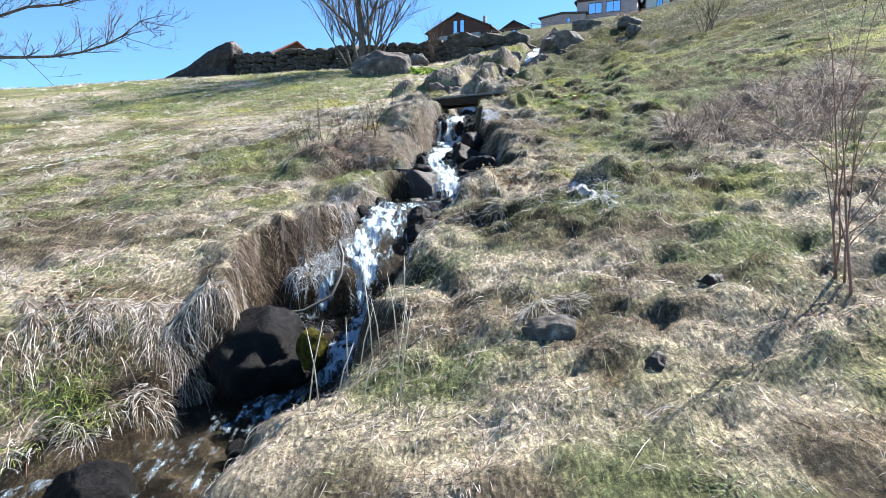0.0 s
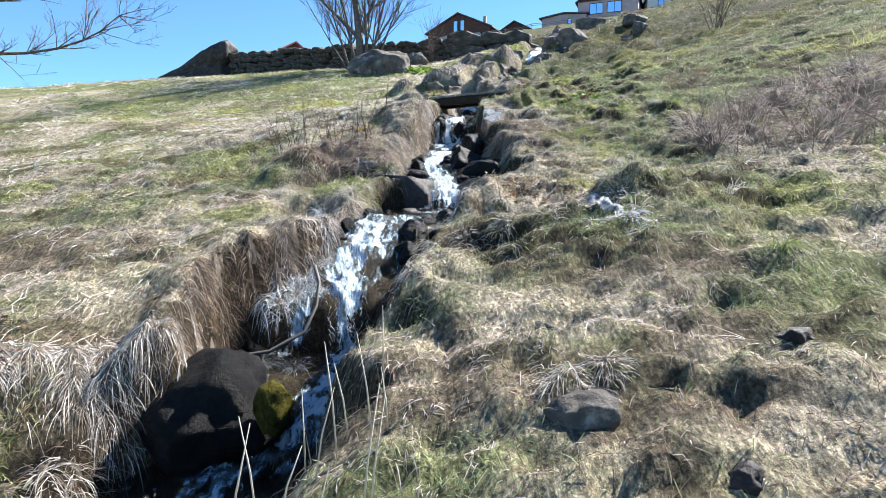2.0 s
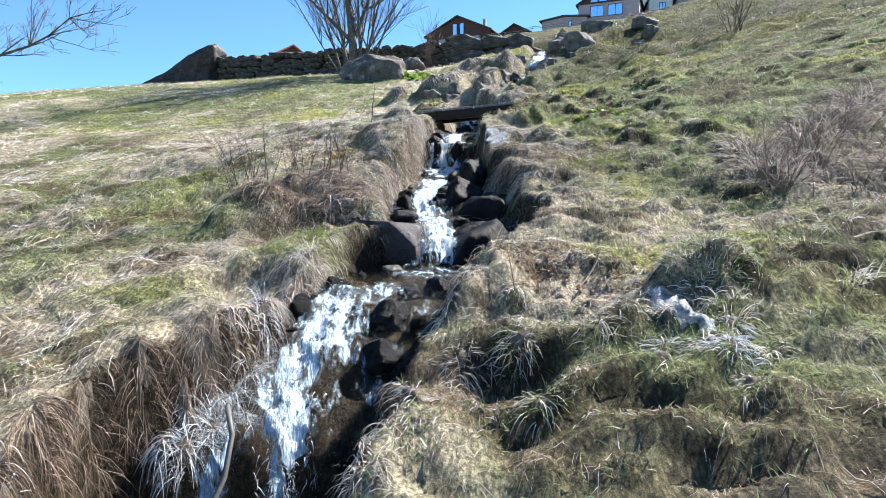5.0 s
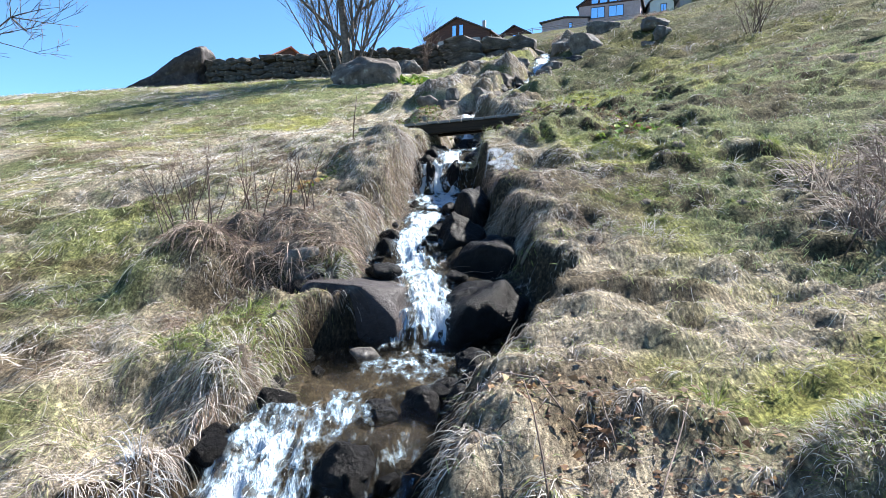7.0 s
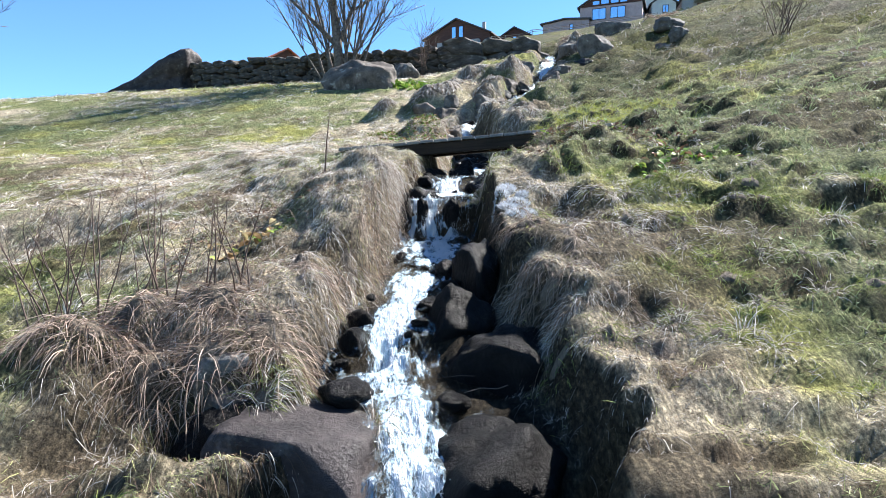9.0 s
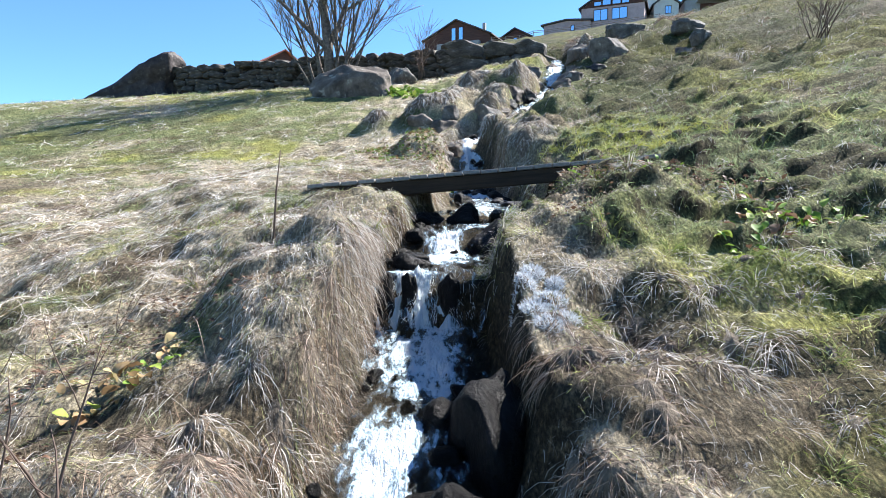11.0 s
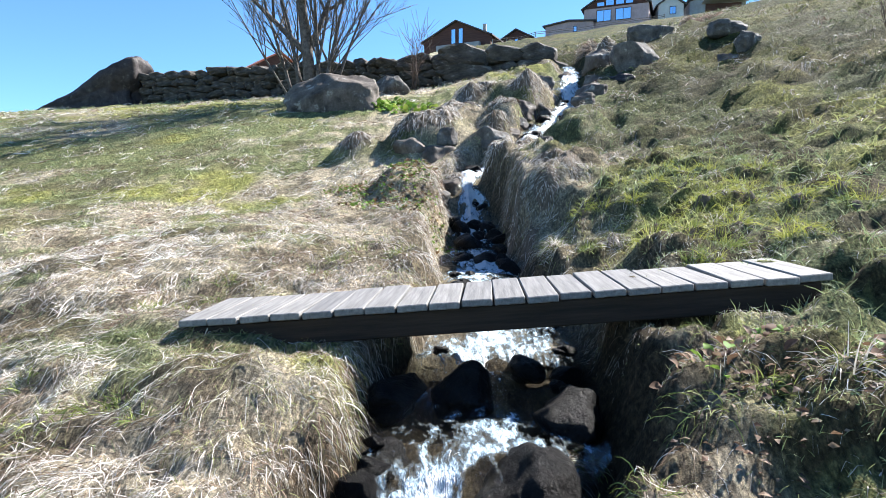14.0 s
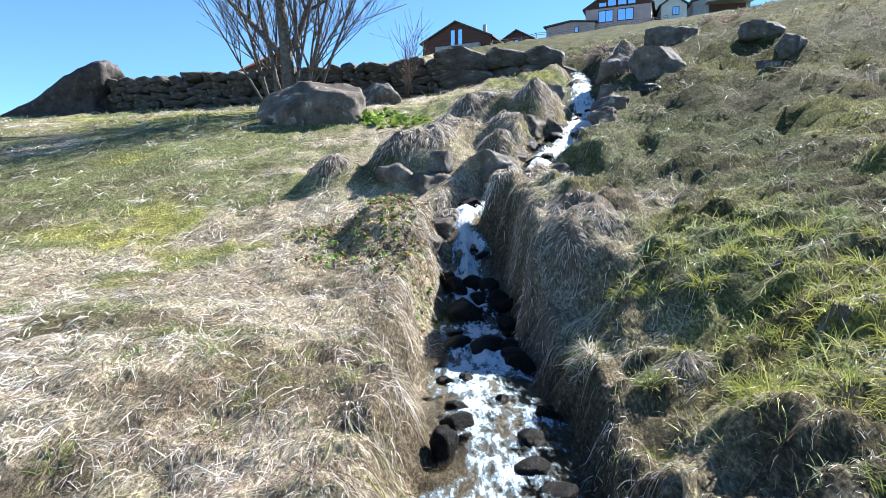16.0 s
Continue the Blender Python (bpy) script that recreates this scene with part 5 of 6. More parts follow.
def build_grass():
    def dry(x, y):
        c = ground_colour(x, y)
        worn = np.exp(-((x - stream_at(y)[0] - 1.1) / 0.6) ** 2) * sstep(5.6, 6.2, y) * (1 - sstep(8.2, 9, y))
        return (1.15 - 0.8 * c[1]) * (1 - 0.7 * c[3]) * (1 - 0.6 * worn)

    # straw in tufts
    rng, x, y, D = sampler(12000, 1, weight=dry)
    m = 16
    steep = np.hypot(*gradient(x, y))
    ok = rng.random(len(x)) > 0.85 * sstep(0.7, 1.4, steep) * (y < 34) * np.where((x > stream_at(y)[0]) & (y < 14.5), 1.0, 0.3)
    x, y, D = x[ok], y[ok], D[ok]
    tuft = rng.random(len(x))
    gx, gy = [0.5 * (u + v) for u, v in zip(gradient(x, y, 0.5), gradient(x, y, 0.12))]
    down = np.arctan2(-gy - 0.1, -gx - 0.12) + rng.normal(0, 0.4, len(x)) + 1.2 * (vnoise(x * 0.7, y * 0.7, 55) - 0.5)
    x, y, D, tuft, down = [np.repeat(v, m) for v in (x, y, D, tuft, down)]
    n = len(x)
    s = (D / 3) ** 0.45
    ox, oy = rng.normal(0, 0.05, n) * s, rng.normal(0, 0.05, n) * s
    x, y, out = x + ox, y + oy, np.arctan2(oy, ox)
    ok = clear_of_stream(x, y, 0.55) & ~((x < stream_at(y)[0]) & (x > stream_at(y)[0] - 0.95) & (y > 4.7) & (y < 6.2))
    x, y, D, tuft, down, s, out = [v[ok] for v in (x, y, D, tuft, down, s, out)]
    n = len(x)
    stray = rng.random(n) < 0.5 + 0.45 * sstep(0.2, 1.0, x - stream_at(y)[0])
    way = np.where(stray, out + rng.normal(0, 0.5, n), down + rng.normal(0, 0.5, n))
    size = np.where(rng.random(n) < 0.06, rng.uniform(0.14, 0.28, n), rng.uniform(0.04, 0.13, n))
    cropped = 1 - 0.5 * sstep(0.2, 1.0, x - stream_at(y)[0]) * (1 - sstep(16, 22, y))
    P = lying(rng, x, y, way, np.minimum(size, 0.28 - 0.16 * sstep(4, 9, D)) * (0.7 + 0.5 * tuft) * s * cropped, rng.uniform(0.0, 0.05, n) * (0.3 + tuft) * s * cropped, 2)
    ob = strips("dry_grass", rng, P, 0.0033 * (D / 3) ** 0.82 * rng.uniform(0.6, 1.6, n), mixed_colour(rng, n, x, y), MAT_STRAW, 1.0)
    tagged(ob, "matted long dry straw grass combed down the slope", "dry grass", kind="stuff")

    # long straws combed over the cushions
    def rank(x, y):
        return dry(x, y) * (1 - 0.8 * sstep(0.1, 0.8, x - stream_at(y)[0]) * (1 - sstep(15, 18, y)))

    rng, x, y, D = sampler(3300, 6, weight=rank)
    m = 10
    gx, gy = [0.5 * (u + v) for u, v in zip(gradient(x, y, 0.5), gradient(x, y, 0.12))]
    down = np.arctan2(-gy - 0.1, -gx - 0.15) + rng.normal(0, 0.35, len(x))
    x, y, D, down = [np.repeat(v, m) for v in (x, y, D, down)]
    n = len(x)
    s = (D / 3) ** 0.4
    x, y = x + rng.normal(0, 0.06, n) * s, y + rng.normal(0, 0.06, n) * s
    ok = clear_of_stream(x, y, 0.55) & ~((x < stream_at(y)[0]) & (x > stream_at(y)[0] - 0.95) & (y > 4.7) & (y < 6.2))
    x, y, D, down, s = [v[ok] for v in (x, y, D, down, s)]
    n = len(x)
    P = lying(rng, x, y, down + rng.normal(0, 0.35, n), rng.uniform(0.1, 0.24, n) * s, rng.uniform(0.0, 0.02, n) * s, 3)
    ob = strips("long_straw", rng, P, 0.0028 * (D / 3) ** 0.82 * rng.uniform(0.6, 1.5, n), np.clip(mixed_colour(rng, n, x, y) * 1.12, 0, 0.85), MAT_STRAW, 1.0)
    tagged(ob, "long pale straws lying combed over the grass cushions", "dry grass", kind="stuff")

    # green tufts
    def wet(x, y):
        return 0.16 + 0.05 * (y > 10) + ground_colour(x, y)[1]

    rng, x, y, D = sampler(11800, 2, weight=wet)
    m = 8
    x, y, D = [np.repeat(v, m) for v in (x, y, D)]
    n = len(x)
    s = (D / 3) ** 0.4
    x, y = x + rng.normal(0, 0.03, n) * s, y + rng.normal(0, 0.03, n) * s
    ok = clear_of_stream(x, y, 0.6)
    x, y, D, s = [v[ok] for v in (x, y, D, s)]
    n = len(x)
    root = np.stack([x, y, terrain(x, y) - 0.01], -1)
    P = arcs(rng, root, rng.random(n) * 6.283, rng.uniform(0.4, 1.4, n), rng.uniform(0.02, 0.075, n) * (1 + 0.7 * sstep(1.6, 2.4, x) * sstep(13, 15, y) * (1 - sstep(19, 22, y))) * s, rng.uniform(0.1, 1.3, n), 2)
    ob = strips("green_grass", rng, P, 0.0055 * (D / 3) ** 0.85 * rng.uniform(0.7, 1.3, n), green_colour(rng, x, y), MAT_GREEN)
    tagged(ob, "short fresh green spring grass in patches", "grass", kind="stuff")

    # straw curtains over the banks
    rng = np.random.default_rng(4)
    n = 34000
    y = 2.0 + 26 * rng.random(n) ** 1.5
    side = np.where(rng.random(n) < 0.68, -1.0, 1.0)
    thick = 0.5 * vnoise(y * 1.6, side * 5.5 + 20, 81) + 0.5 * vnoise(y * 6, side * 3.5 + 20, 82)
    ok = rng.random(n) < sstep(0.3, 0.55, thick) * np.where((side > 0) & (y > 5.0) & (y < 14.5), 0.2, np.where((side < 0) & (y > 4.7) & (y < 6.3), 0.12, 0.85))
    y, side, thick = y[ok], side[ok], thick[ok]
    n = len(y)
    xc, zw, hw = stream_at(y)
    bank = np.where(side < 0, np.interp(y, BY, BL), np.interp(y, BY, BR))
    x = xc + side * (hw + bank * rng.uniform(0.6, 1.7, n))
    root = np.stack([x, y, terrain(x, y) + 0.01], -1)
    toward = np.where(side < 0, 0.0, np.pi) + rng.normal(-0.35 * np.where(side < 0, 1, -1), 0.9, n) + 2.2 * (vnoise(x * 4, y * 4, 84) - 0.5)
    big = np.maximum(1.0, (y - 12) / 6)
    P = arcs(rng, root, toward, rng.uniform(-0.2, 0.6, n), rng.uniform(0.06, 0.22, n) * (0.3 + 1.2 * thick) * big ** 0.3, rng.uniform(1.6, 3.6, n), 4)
    # sun and shade painted in: left bank's straw brightened, right bank's darkened
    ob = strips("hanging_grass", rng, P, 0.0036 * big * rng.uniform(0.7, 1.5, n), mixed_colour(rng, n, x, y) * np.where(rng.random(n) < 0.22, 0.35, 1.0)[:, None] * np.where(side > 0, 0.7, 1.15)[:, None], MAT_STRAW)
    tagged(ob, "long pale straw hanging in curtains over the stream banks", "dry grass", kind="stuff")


build_grass()


# ---- single tufts, leaves, stalks, ice ----
def thatch_material():
    m, n, l, p = material("old_thatch")
    v = coords(n, l, (1, 1, 0.35))
    col = ramp(n, l, noise_tex(n, l, 26, 6, 0.7, v), [(0.3, (0.035, 0.026, 0.018)), (0.72, (0.21, 0.165, 0.12))])
    l.new(col, p.inputs["Base Color"])
    p.inputs["Roughness"].default_value = 0.95
    bump(n, l, noise_tex(n, l, 40, 5, 0.7, v), 0.9, 0.03, p.inputs["Normal"])
    return m


MAT_THATCH = thatch_material()


def tussock(x, y, r, n, length, colour, label, mat, seed, droop=2.0, width=0.0035, name="grass_tussock", lift=0.0, rise=1.5):
    """A cushion of old thatch with its blades."""
    rng = np.random.default_rng(seed)
    base = np.array([x, y, tz(x, y)])
    R, A = np.meshgrid(np.linspace(0.02, 1.0, 7), np.arange(16) * 2 * math.pi / 16, indexing="ij")
    q = R * r * (0.85 + 0.15 * np.sin(3 * A + seed))
    cx, cy = x + np.cos(A) * q, y + np.sin(A) * q
    cz = terrain(cx, cy) + 0.4 * np.maximum(r - q, 0) + lift - 0.035 + 0.03 * (vnoise(cx * 22, cy * 22, 99) - 0.5) - 0.05 * R ** 4
    i, j = np.meshgrid(np.arange(6), np.arange(16), indexing="ij")
    i, j = i.ravel(), j.ravel()
    quads = np.stack([i * 16 + j, (i + 1) * 16 + j, (i + 1) * 16 + (j + 1) % 16, i * 16 + (j + 1) % 16], -1)
    core = new(name, raw_mesh(name, np.stack([cx, cy, cz], -1).reshape(-1, 3) - base, quads, MAT_THATCH))
    core.location = base
    a, q = rng.random(n) * 6.283, np.sqrt(rng.random(n)) * r
    px, py = x + np.cos(a) * q, y + np.sin(a) * q
    root = np.stack([px, py, terrain(px, py) + 0.4 * np.maximum(r - q, 0) + lift - 0.02], -1) - base
    P = arcs(rng, root, a + rng.normal(0, 0.5, n), rng.uniform(min(0.4, rise - 0.5), rise, n), rng.uniform(0.5, 1.0, n) * length, rng.uniform(0.5, 1.3, n) * droop, 3 if length < 0.3 else 4)
    ob = strips("straw", rng, P, width * rng.uniform(0.7, 1.4, n), colour(rng, n), mat)
    ob.parent = core
    tagged(ob, kind="stuff")
    return tagged(core, label, name.split("_")[-1] if name != "grass_tussock" else "tussock")


def fresh(rng, n):
    t = rng.random(n)[:, None]
    return (np.array([0.10, 0.15, 0.04]) * (1 - t) + np.array([0.30, 0.33, 0.09]) * t)


def rusty(rng, n):
    return np.where((rng.random(n) < 0.25)[:, None], fresh(rng, n), straw_colour(rng, n))


def bracken(rng, n):
    t = rng.random(n)[:, None]
    return np.array([0.10, 0.06, 0.04]) * (1 - t) + np.array([0.50, 0.39, 0.31]) * t


def lime(rng, n):
    t = rng.random(n)[:, None]
    return np.array([0.22, 0.25, 0.05]) * (1 - t) + np.array([0.48, 0.47, 0.11]) * t


# bracken brown dimmed, painting in shade of the gully and right bank
def shade_brown(rng, n):
    return bracken(rng, n) * np.where(rng.random(n) < 0.6, 0.45, 1.0)[:, None]


def lilac(rng, n):
    t = rng.random(n)[:, None] ** 1.2
    return np.array([0.07, 0.045, 0.036]) * (1 - t) + np.array([0.60, 0.52, 0.45]) * t


def aged(rng, n):
    return straw_colour(rng, n) * np.where(rng.random(n) < 0.35, 0.35, 0.95)[:, None]


def pale(rng, n):
    return straw_colour(rng, n) * np.where(rng.random(n) < 0.12, 0.4, 1.1)[:, None]


def rushes(rng, n):
    return rusty(rng, n) * 0.62


def rusty_green(rng, n):
    return np.where((rng.random(n) < 0.45)[:, None], fresh(rng, n), straw_colour(rng, n))


def frosted(rng, n):
    return np.array([0.62, 0.65, 0.69]) * rng.uniform(0.5, 1.15, (n, 1))


def build_tufts():
    tussock(0.74, 12.85, 0.15, 900, 0.2, rusty_green, "round brown tussock of rushes at the lip of the fall", MAT_STRAW, 1, 2.2)
    tussock(2.2, 17.45, 0.26, 1100, 0.24, rushes, "drooping straw tussock with a green crown", MAT_STRAW, 2, 3.4, 0.005, rise=0.8)
    tussock(1.72, 18.05, 0.13, 450, 0.2, rusty, "small straw tussock on the bank", MAT_STRAW, 3, 2.0, 0.006)
    tussock(1.58, 5.98, 0.26, 2600, 0.055, rusty_green, "dense dark green dome of grass", MAT_GREEN, 4, 1.2, 0.003)
    tussock(-0.13, 9.12, 0.08, 380, 0.2, rusty, "straw tuft with green top over the rock", MAT_STRAW, 5, 2.8, lift=0.13)
    tussock(-0.76, 9.22, 0.12, 520, 0.26, rusty_green, "straw tuft hanging over the dark rock", MAT_STRAW, 6, 2.8, lift=1.5 - tz(-0.76, 9.22))
    tussock(-0.95, 7.6, 0.2, 800, 0.2, rusty, "straw tuft with green blades at the pool's edge", MAT_STRAW, 7, 2.4)
    tussock(0.42, 7.35, 0.14, 500, 0.2, rusty, "short straw tuft at the pool's edge", MAT_STRAW, 8, 1.6)
    for k, (x, y, r) in enumerate(((0.1, 24.9, 0.6), (-0.3, 24.8, 0.5), (0.4, 25.0, 0.5), (1.2, 27.3, 0.6), (1.5, 27.5, 0.4), (2.6, 27.2, 0.6), (2.8, 27.6, 0.4), (1.55, 24.5, 0.4), (1.45, 22.8, 0.28), (-1.5, 24.5, 0.4), (0.6, 26.3, 0.4), (1.9, 26.2, 0.4), (0.65, 23.1, 0.3), (1.55, 19.3, 0.35), (1.9, 19.8, 0.4), (2.3, 20.2, 0.45), (1.45, 19.9, 0.3), (2.0, 20.6, 0.45), (5.4, 29.8, 0.5), (4.1, 26.8, 0.4), (2.0, 23.3, 0.4), (0.5, 28.2, 0.5), (3.4, 28.9, 0.4))):
        tussock(x, y, r * (0.85 if y > 21 else 0.8), 450, (0.24 if y > 21 else 0.2) * (r + 0.4), aged if k % 2 else pale, "mound draped in long pale straw beside the upper stream", MAT_STRAW, 400 + k, 3.2, 0.0065 if y < 21 else 0.012, rise=0.6, lift=0.08 if y > 21 else 0.0, name="hanging_straw")
    for k, (x, y, r) in enumerate(((10.8, 36.2, 0.5), (11.4, 36.3, 0.5), (6.4, 35.5, 0.45))):
        tussock(x, y, r, 500, 0.5, bracken, "low brown dead bush high in the meadow", MAT_STRAW, 640 + k, 2.4, 0.02, "dead_bush", rise=1.2)
    for k, (x, y) in enumerate(((-2.15, 9.55), (-1.85, 9.5), (-1.5, 9.45), (-1.15, 9.45), (-0.8, 9.6), (-1.7, 9.75), (-1.2, 9.8))):
        tussock(x, y, 0.24, 420, 0.36, bracken, "dead brown bracken drooping over the mound", MAT_STRAW, 600 + k, 3.0, 0.005, "dead_bracken", rise=0.9)
    for k, (x, y, r, ln) in enumerate(((-0.55, 10.45, 0.2, 0.5), (-0.72, 10.3, 0.2, 0.45), (-0.5, 10.75, 0.18, 0.45), (-0.42, 11.1, 0.16, 0.5), (-0.38, 11.5, 0.14, 0.55), (-0.36, 11.8, 0.14, 0.6), (-0.34, 12.1, 0.12, 0.55),
                                       (-0.36, 12.45, 0.12, 0.5), (-0.85, 10.6, 0.2, 0.4), (-1.05, 10.45, 0.2, 0.4), (0.8, 10.35, 0.16, 0.4), (0.92, 10.9, 0.18, 0.45), (0.95, 11.4, 0.2, 0.45), (1.0, 9.75, 0.14, 0.3))):
        tussock(x, y, r * 0.9, 420, ln * 0.62, (aged, shade_brown, pale, bracken)[(k * 3 + k // 4) % 4], "thick straw hanging over the bank beside the fall", MAT_STRAW, 900 + k, 3.4, 0.003, rise=0.8, name="hanging_straw")
    for k, (x, y, r, ln) in enumerate(((-1.78, 5.75, 0.12, 0.34), (-1.88, 5.45, 0.12, 0.36), (-1.62, 6.02, 0.12, 0.34), (-1.42, 6.25, 0.12, 0.34), (-1.95, 5.15, 0.14, 0.4), (-1.2, 6.45, 0.1, 0.3), (-1.0, 7.3, 0.14, 0.4), (-1.1, 7.5, 0.14, 0.4))):
        tussock(x, y, r, 480, ln * 0.85, shade_brown if k < 6 else aged, "straw hanging over the bank of the gully", MAT_STRAW, 930 + k, 3.4, 0.003, rise=0.6, name="hanging_straw")
    for k, (x, y, r, ln) in enumerate(((-2.45, 4.5, 0.16, 0.5), (-2.65, 4.45, 0.16, 0.5), (-2.85, 4.4, 0.16, 0.5), (-3.05, 4.35, 0.16, 0.45), (-2.25, 4.55, 0.15, 0.5), (-2.05, 4.6, 0.14, 0.45), (-1.97, 4.42, 0.12, 0.5), (-2.15, 4.4, 0.14, 0.5), (-1.85, 4.65, 0.14, 0.4), (-2.55, 4.3, 0.14, 0.4), (-2.9, 4.2, 0.14, 0.4), (-1.65, 4.72, 0.14, 0.4), (-1.35, 6.3, 0.16, 0.4), (-1.2, 6.9, 0.14, 0.35),
                                       (-0.4, 12.75, 0.12, 0.42), (-0.38, 12.35, 0.1, 0.42), (-0.42, 11.95, 0.1, 0.4), (-0.62, 11.3, 0.1, 0.3), (-0.7, 10.9, 0.1, 0.3), (-0.25, 4.9, 0.14, 0.25))):
        tussock(x, y, r * 1.2, 520, ln * 0.7, pale if y < 5 else aged, "long pale straw hanging over the edge of the bank", MAT_STRAW, 500 + k, 3.8, 0.003, rise=0.5, name="hanging_straw")
    for k, (x, y) in enumerate(((-2.45, 3.8), (-2.3, 3.75), (-2.75, 3.75), (-2.6, 3.9), (-2.4, 3.95), (-2.95, 3.8))):
        tussock(x, y, 0.12, 160, 0.14, fresh, "yellow green grass tuft on the shelf by the pool", MAT_GREEN, 700 + k, 1.6, 0.006)
    for k, (x, y) in enumerate(((-1.3, 8.0), (-1.1, 8.2), (-0.9, 8.1), (-1.2, 7.7), (-0.95, 7.85), (-1.45, 7.8))):
        tussock(x, y, 0.12, 170, 0.13, fresh, "fresh yellow green grass tuft above the pool", MAT_GREEN, 720 + k, 1.8, 0.005)
    for k, (x, y) in enumerate(((-2.35, 3.72), (-2.2, 3.85), (-2.08, 3.98), (-2.5, 3.6), (-2.25, 3.65), (-2.62, 3.5), (-1.98, 4.1))):
        tussock(x, y, 0.12, 260, 0.2, rusty_green if k % 2 else aged, "short drooping tuft at the pool's edge", MAT_STRAW, 740 + k, 2.8, 0.0045, rise=1.0)
    rg = random.Random(31)
    for k in range(34):
        x, y = (rg.uniform(-2.0, 0.2), rg.uniform(15.7, 18.5)) if k < 16 else ((rg.uniform(-2.2, -0.3), rg.uniform(12.8, 14.6)) if k < 24 else (rg.uniform(1.7, 3.0), rg.uniform(15.4, 17.6)))
        tussock(x, y, rg.uniform(0.07, 0.16), 60 if k < 24 else 130, rg.uniform(0.09, 0.16), fresh, "tuft of fresh yellow green grass blades", MAT_GREEN, 800 + k, 1.2, 0.0055, rise=1.5, name="grass_tuft")
    for k in range(44):
        x, y = rg.uniform(2.1, 4.4), rg.uniform(15.5, 19.4)
        tussock(x, y, rg.uniform(0.08, 0.17), 90, rg.uniform(0.12, 0.22), lime, "tuft of long yellow green grass on the slope", MAT_GREEN, 1200 + k, 1.4, 0.006, rise=1.5, name="grass_tuft")
    for k in range(16):
        x, y = rg.uniform(1.1, 2.1), rg.uniform(10.5, 11.9)
        tussock(x, y, rg.uniform(0.07, 0.12), 150, rg.uniform(0.22, 0.4), (pale, aged)[k % 2], "pale straw drooping down the steep bank", MAT_STRAW, 1260 + k, 2.6, 0.0032, rise=0.8, name="hanging_straw")
    rs = random.Random(8)
    for k in range(46):
        x, y = rs.uniform(1.2, 4.5), rs.uniform(4, 22)
        tussock(x, y, rs.uniform(0.06, 0.13), 130, rs.uniform(0.1, 0.2), rusty if rs.random() < 0.6 else fresh, "small tuft of mixed dry and green grass", MAT_STRAW, 50 + k, 2.0, 0.0055, name="grass_tuft")
    for k in range(26):
        x, y = rs.uniform(-4.5, -1.0), rs.uniform(4, 20)
        tussock(x, y, rs.uniform(0.06, 0.13), 130, rs.uniform(0.1, 0.22), rusty, "small tuft of dry straw", MAT_STRAW, 150 + k, 2.2, 0.0055, name="grass_tuft")
    for k, (x, y, r, ln) in enumerate(((-1.32, 5.0, 0.1, 0.25), (-1.18, 5.75, 0.1, 0.3), (-1.55, 5.35, 0.1, 0.3), (-1.45, 5.7, 0.1, 0.34), (-1.62, 5.1, 0.1, 0.25), (-1.35, 5.95, 0.09, 0.32), (-1.24, 6.1, 0.08, 0.3), (-1.08, 6.2, 0.06, 0.25), (0.95, 11.6, 0.1, 0.1), (0.84, 11.5, 0.08, 0.12), (0.9, 11.35, 0.09, 0.1), (0.8, 11.72, 0.08, 0.1), (1.02, 11.42, 0.08, 0.1), (0.88, 11.85, 0.07, 0.1), (1.0, 11.75, 0.06, 0.08), (-0.26, 12.1, 0.06, 0.25), (-1.14, 6.5, 0.07, 0.3), (-1.1, 6.68, 0.06, 0.3), (-1.2, 6.3, 0.07, 0.3))):
        tussock(x, y, r, 450 if x > 0 else 130, ln * (0.4 if x > 0 else 1.0), frosted, "dry grass coated in white ice by the spray", MAT_ICE_GRASS, 300 + k, 0.7 if x > 0 else 3.8, 0.0055 if x > 0 else 0.0045, "icy_grass", 0.02)
    for k, (x, y) in enumerate(((-1.48, 5.95), (-1.6, 5.7), (-1.68, 5.4), (-1.4, 6.1), (-1.3, 6.25), (-1.72, 5.15))):
        tussock(x, y, 0.08, 60, 0.32, frosted, "straw tips sheathed in ice hanging from the bank", MAT_ICE_GRASS, 960 + k, 4.5, 0.005, "icy_grass", 0.05, rise=0.3)
    for k, (x, y, r) in enumerate(((0.3, 6.3, 0.14), (0.55, 6.1, 0.12), (0.12, 6.05, 0.12), (0.8, 6.45, 0.14), (0.5, 5.65, 0.12), (0.2, 5.6, 0.12), (0.35, 6.8, 0.14), (0.62, 7.0, 0.12), (0.0, 5.2, 0.12), (-0.2, 4.75, 0.1), (0.9, 5.6, 0.12), (0.55, 3.32, 0.12), (0.72, 3.4, 0.1))):
        tussock(x, y, r, 300, 0.15, (aged, rusty, pale)[k % 3], "ragged straw tuft on the bank beside the lower fall", MAT_STRAW, 980 + k, 2.6, 0.0032, rise=1.0)
    for k, (x, y, r) in enumerate(((3.6, 9.0, 0.3), (4.3, 9.4, 0.4), (5.1, 9.2, 0.35), (4.7, 10.2, 0.4), (5.7, 9.8, 0.4), (5.4, 10.8, 0.45), (6.4, 10.3, 0.45), (6.2, 11.4, 0.45), (7.1, 11.0, 0.45), (3.9, 10.1, 0.35), (7.6, 12.2, 0.5))):
        tussock(x, y, r, 300, 0.42, lilac, "low tangle of bare grey bramble stems", MAT_STRAW, 1100 + k, 1.6, 0.008, "bramble_tangle", rise=1.4)
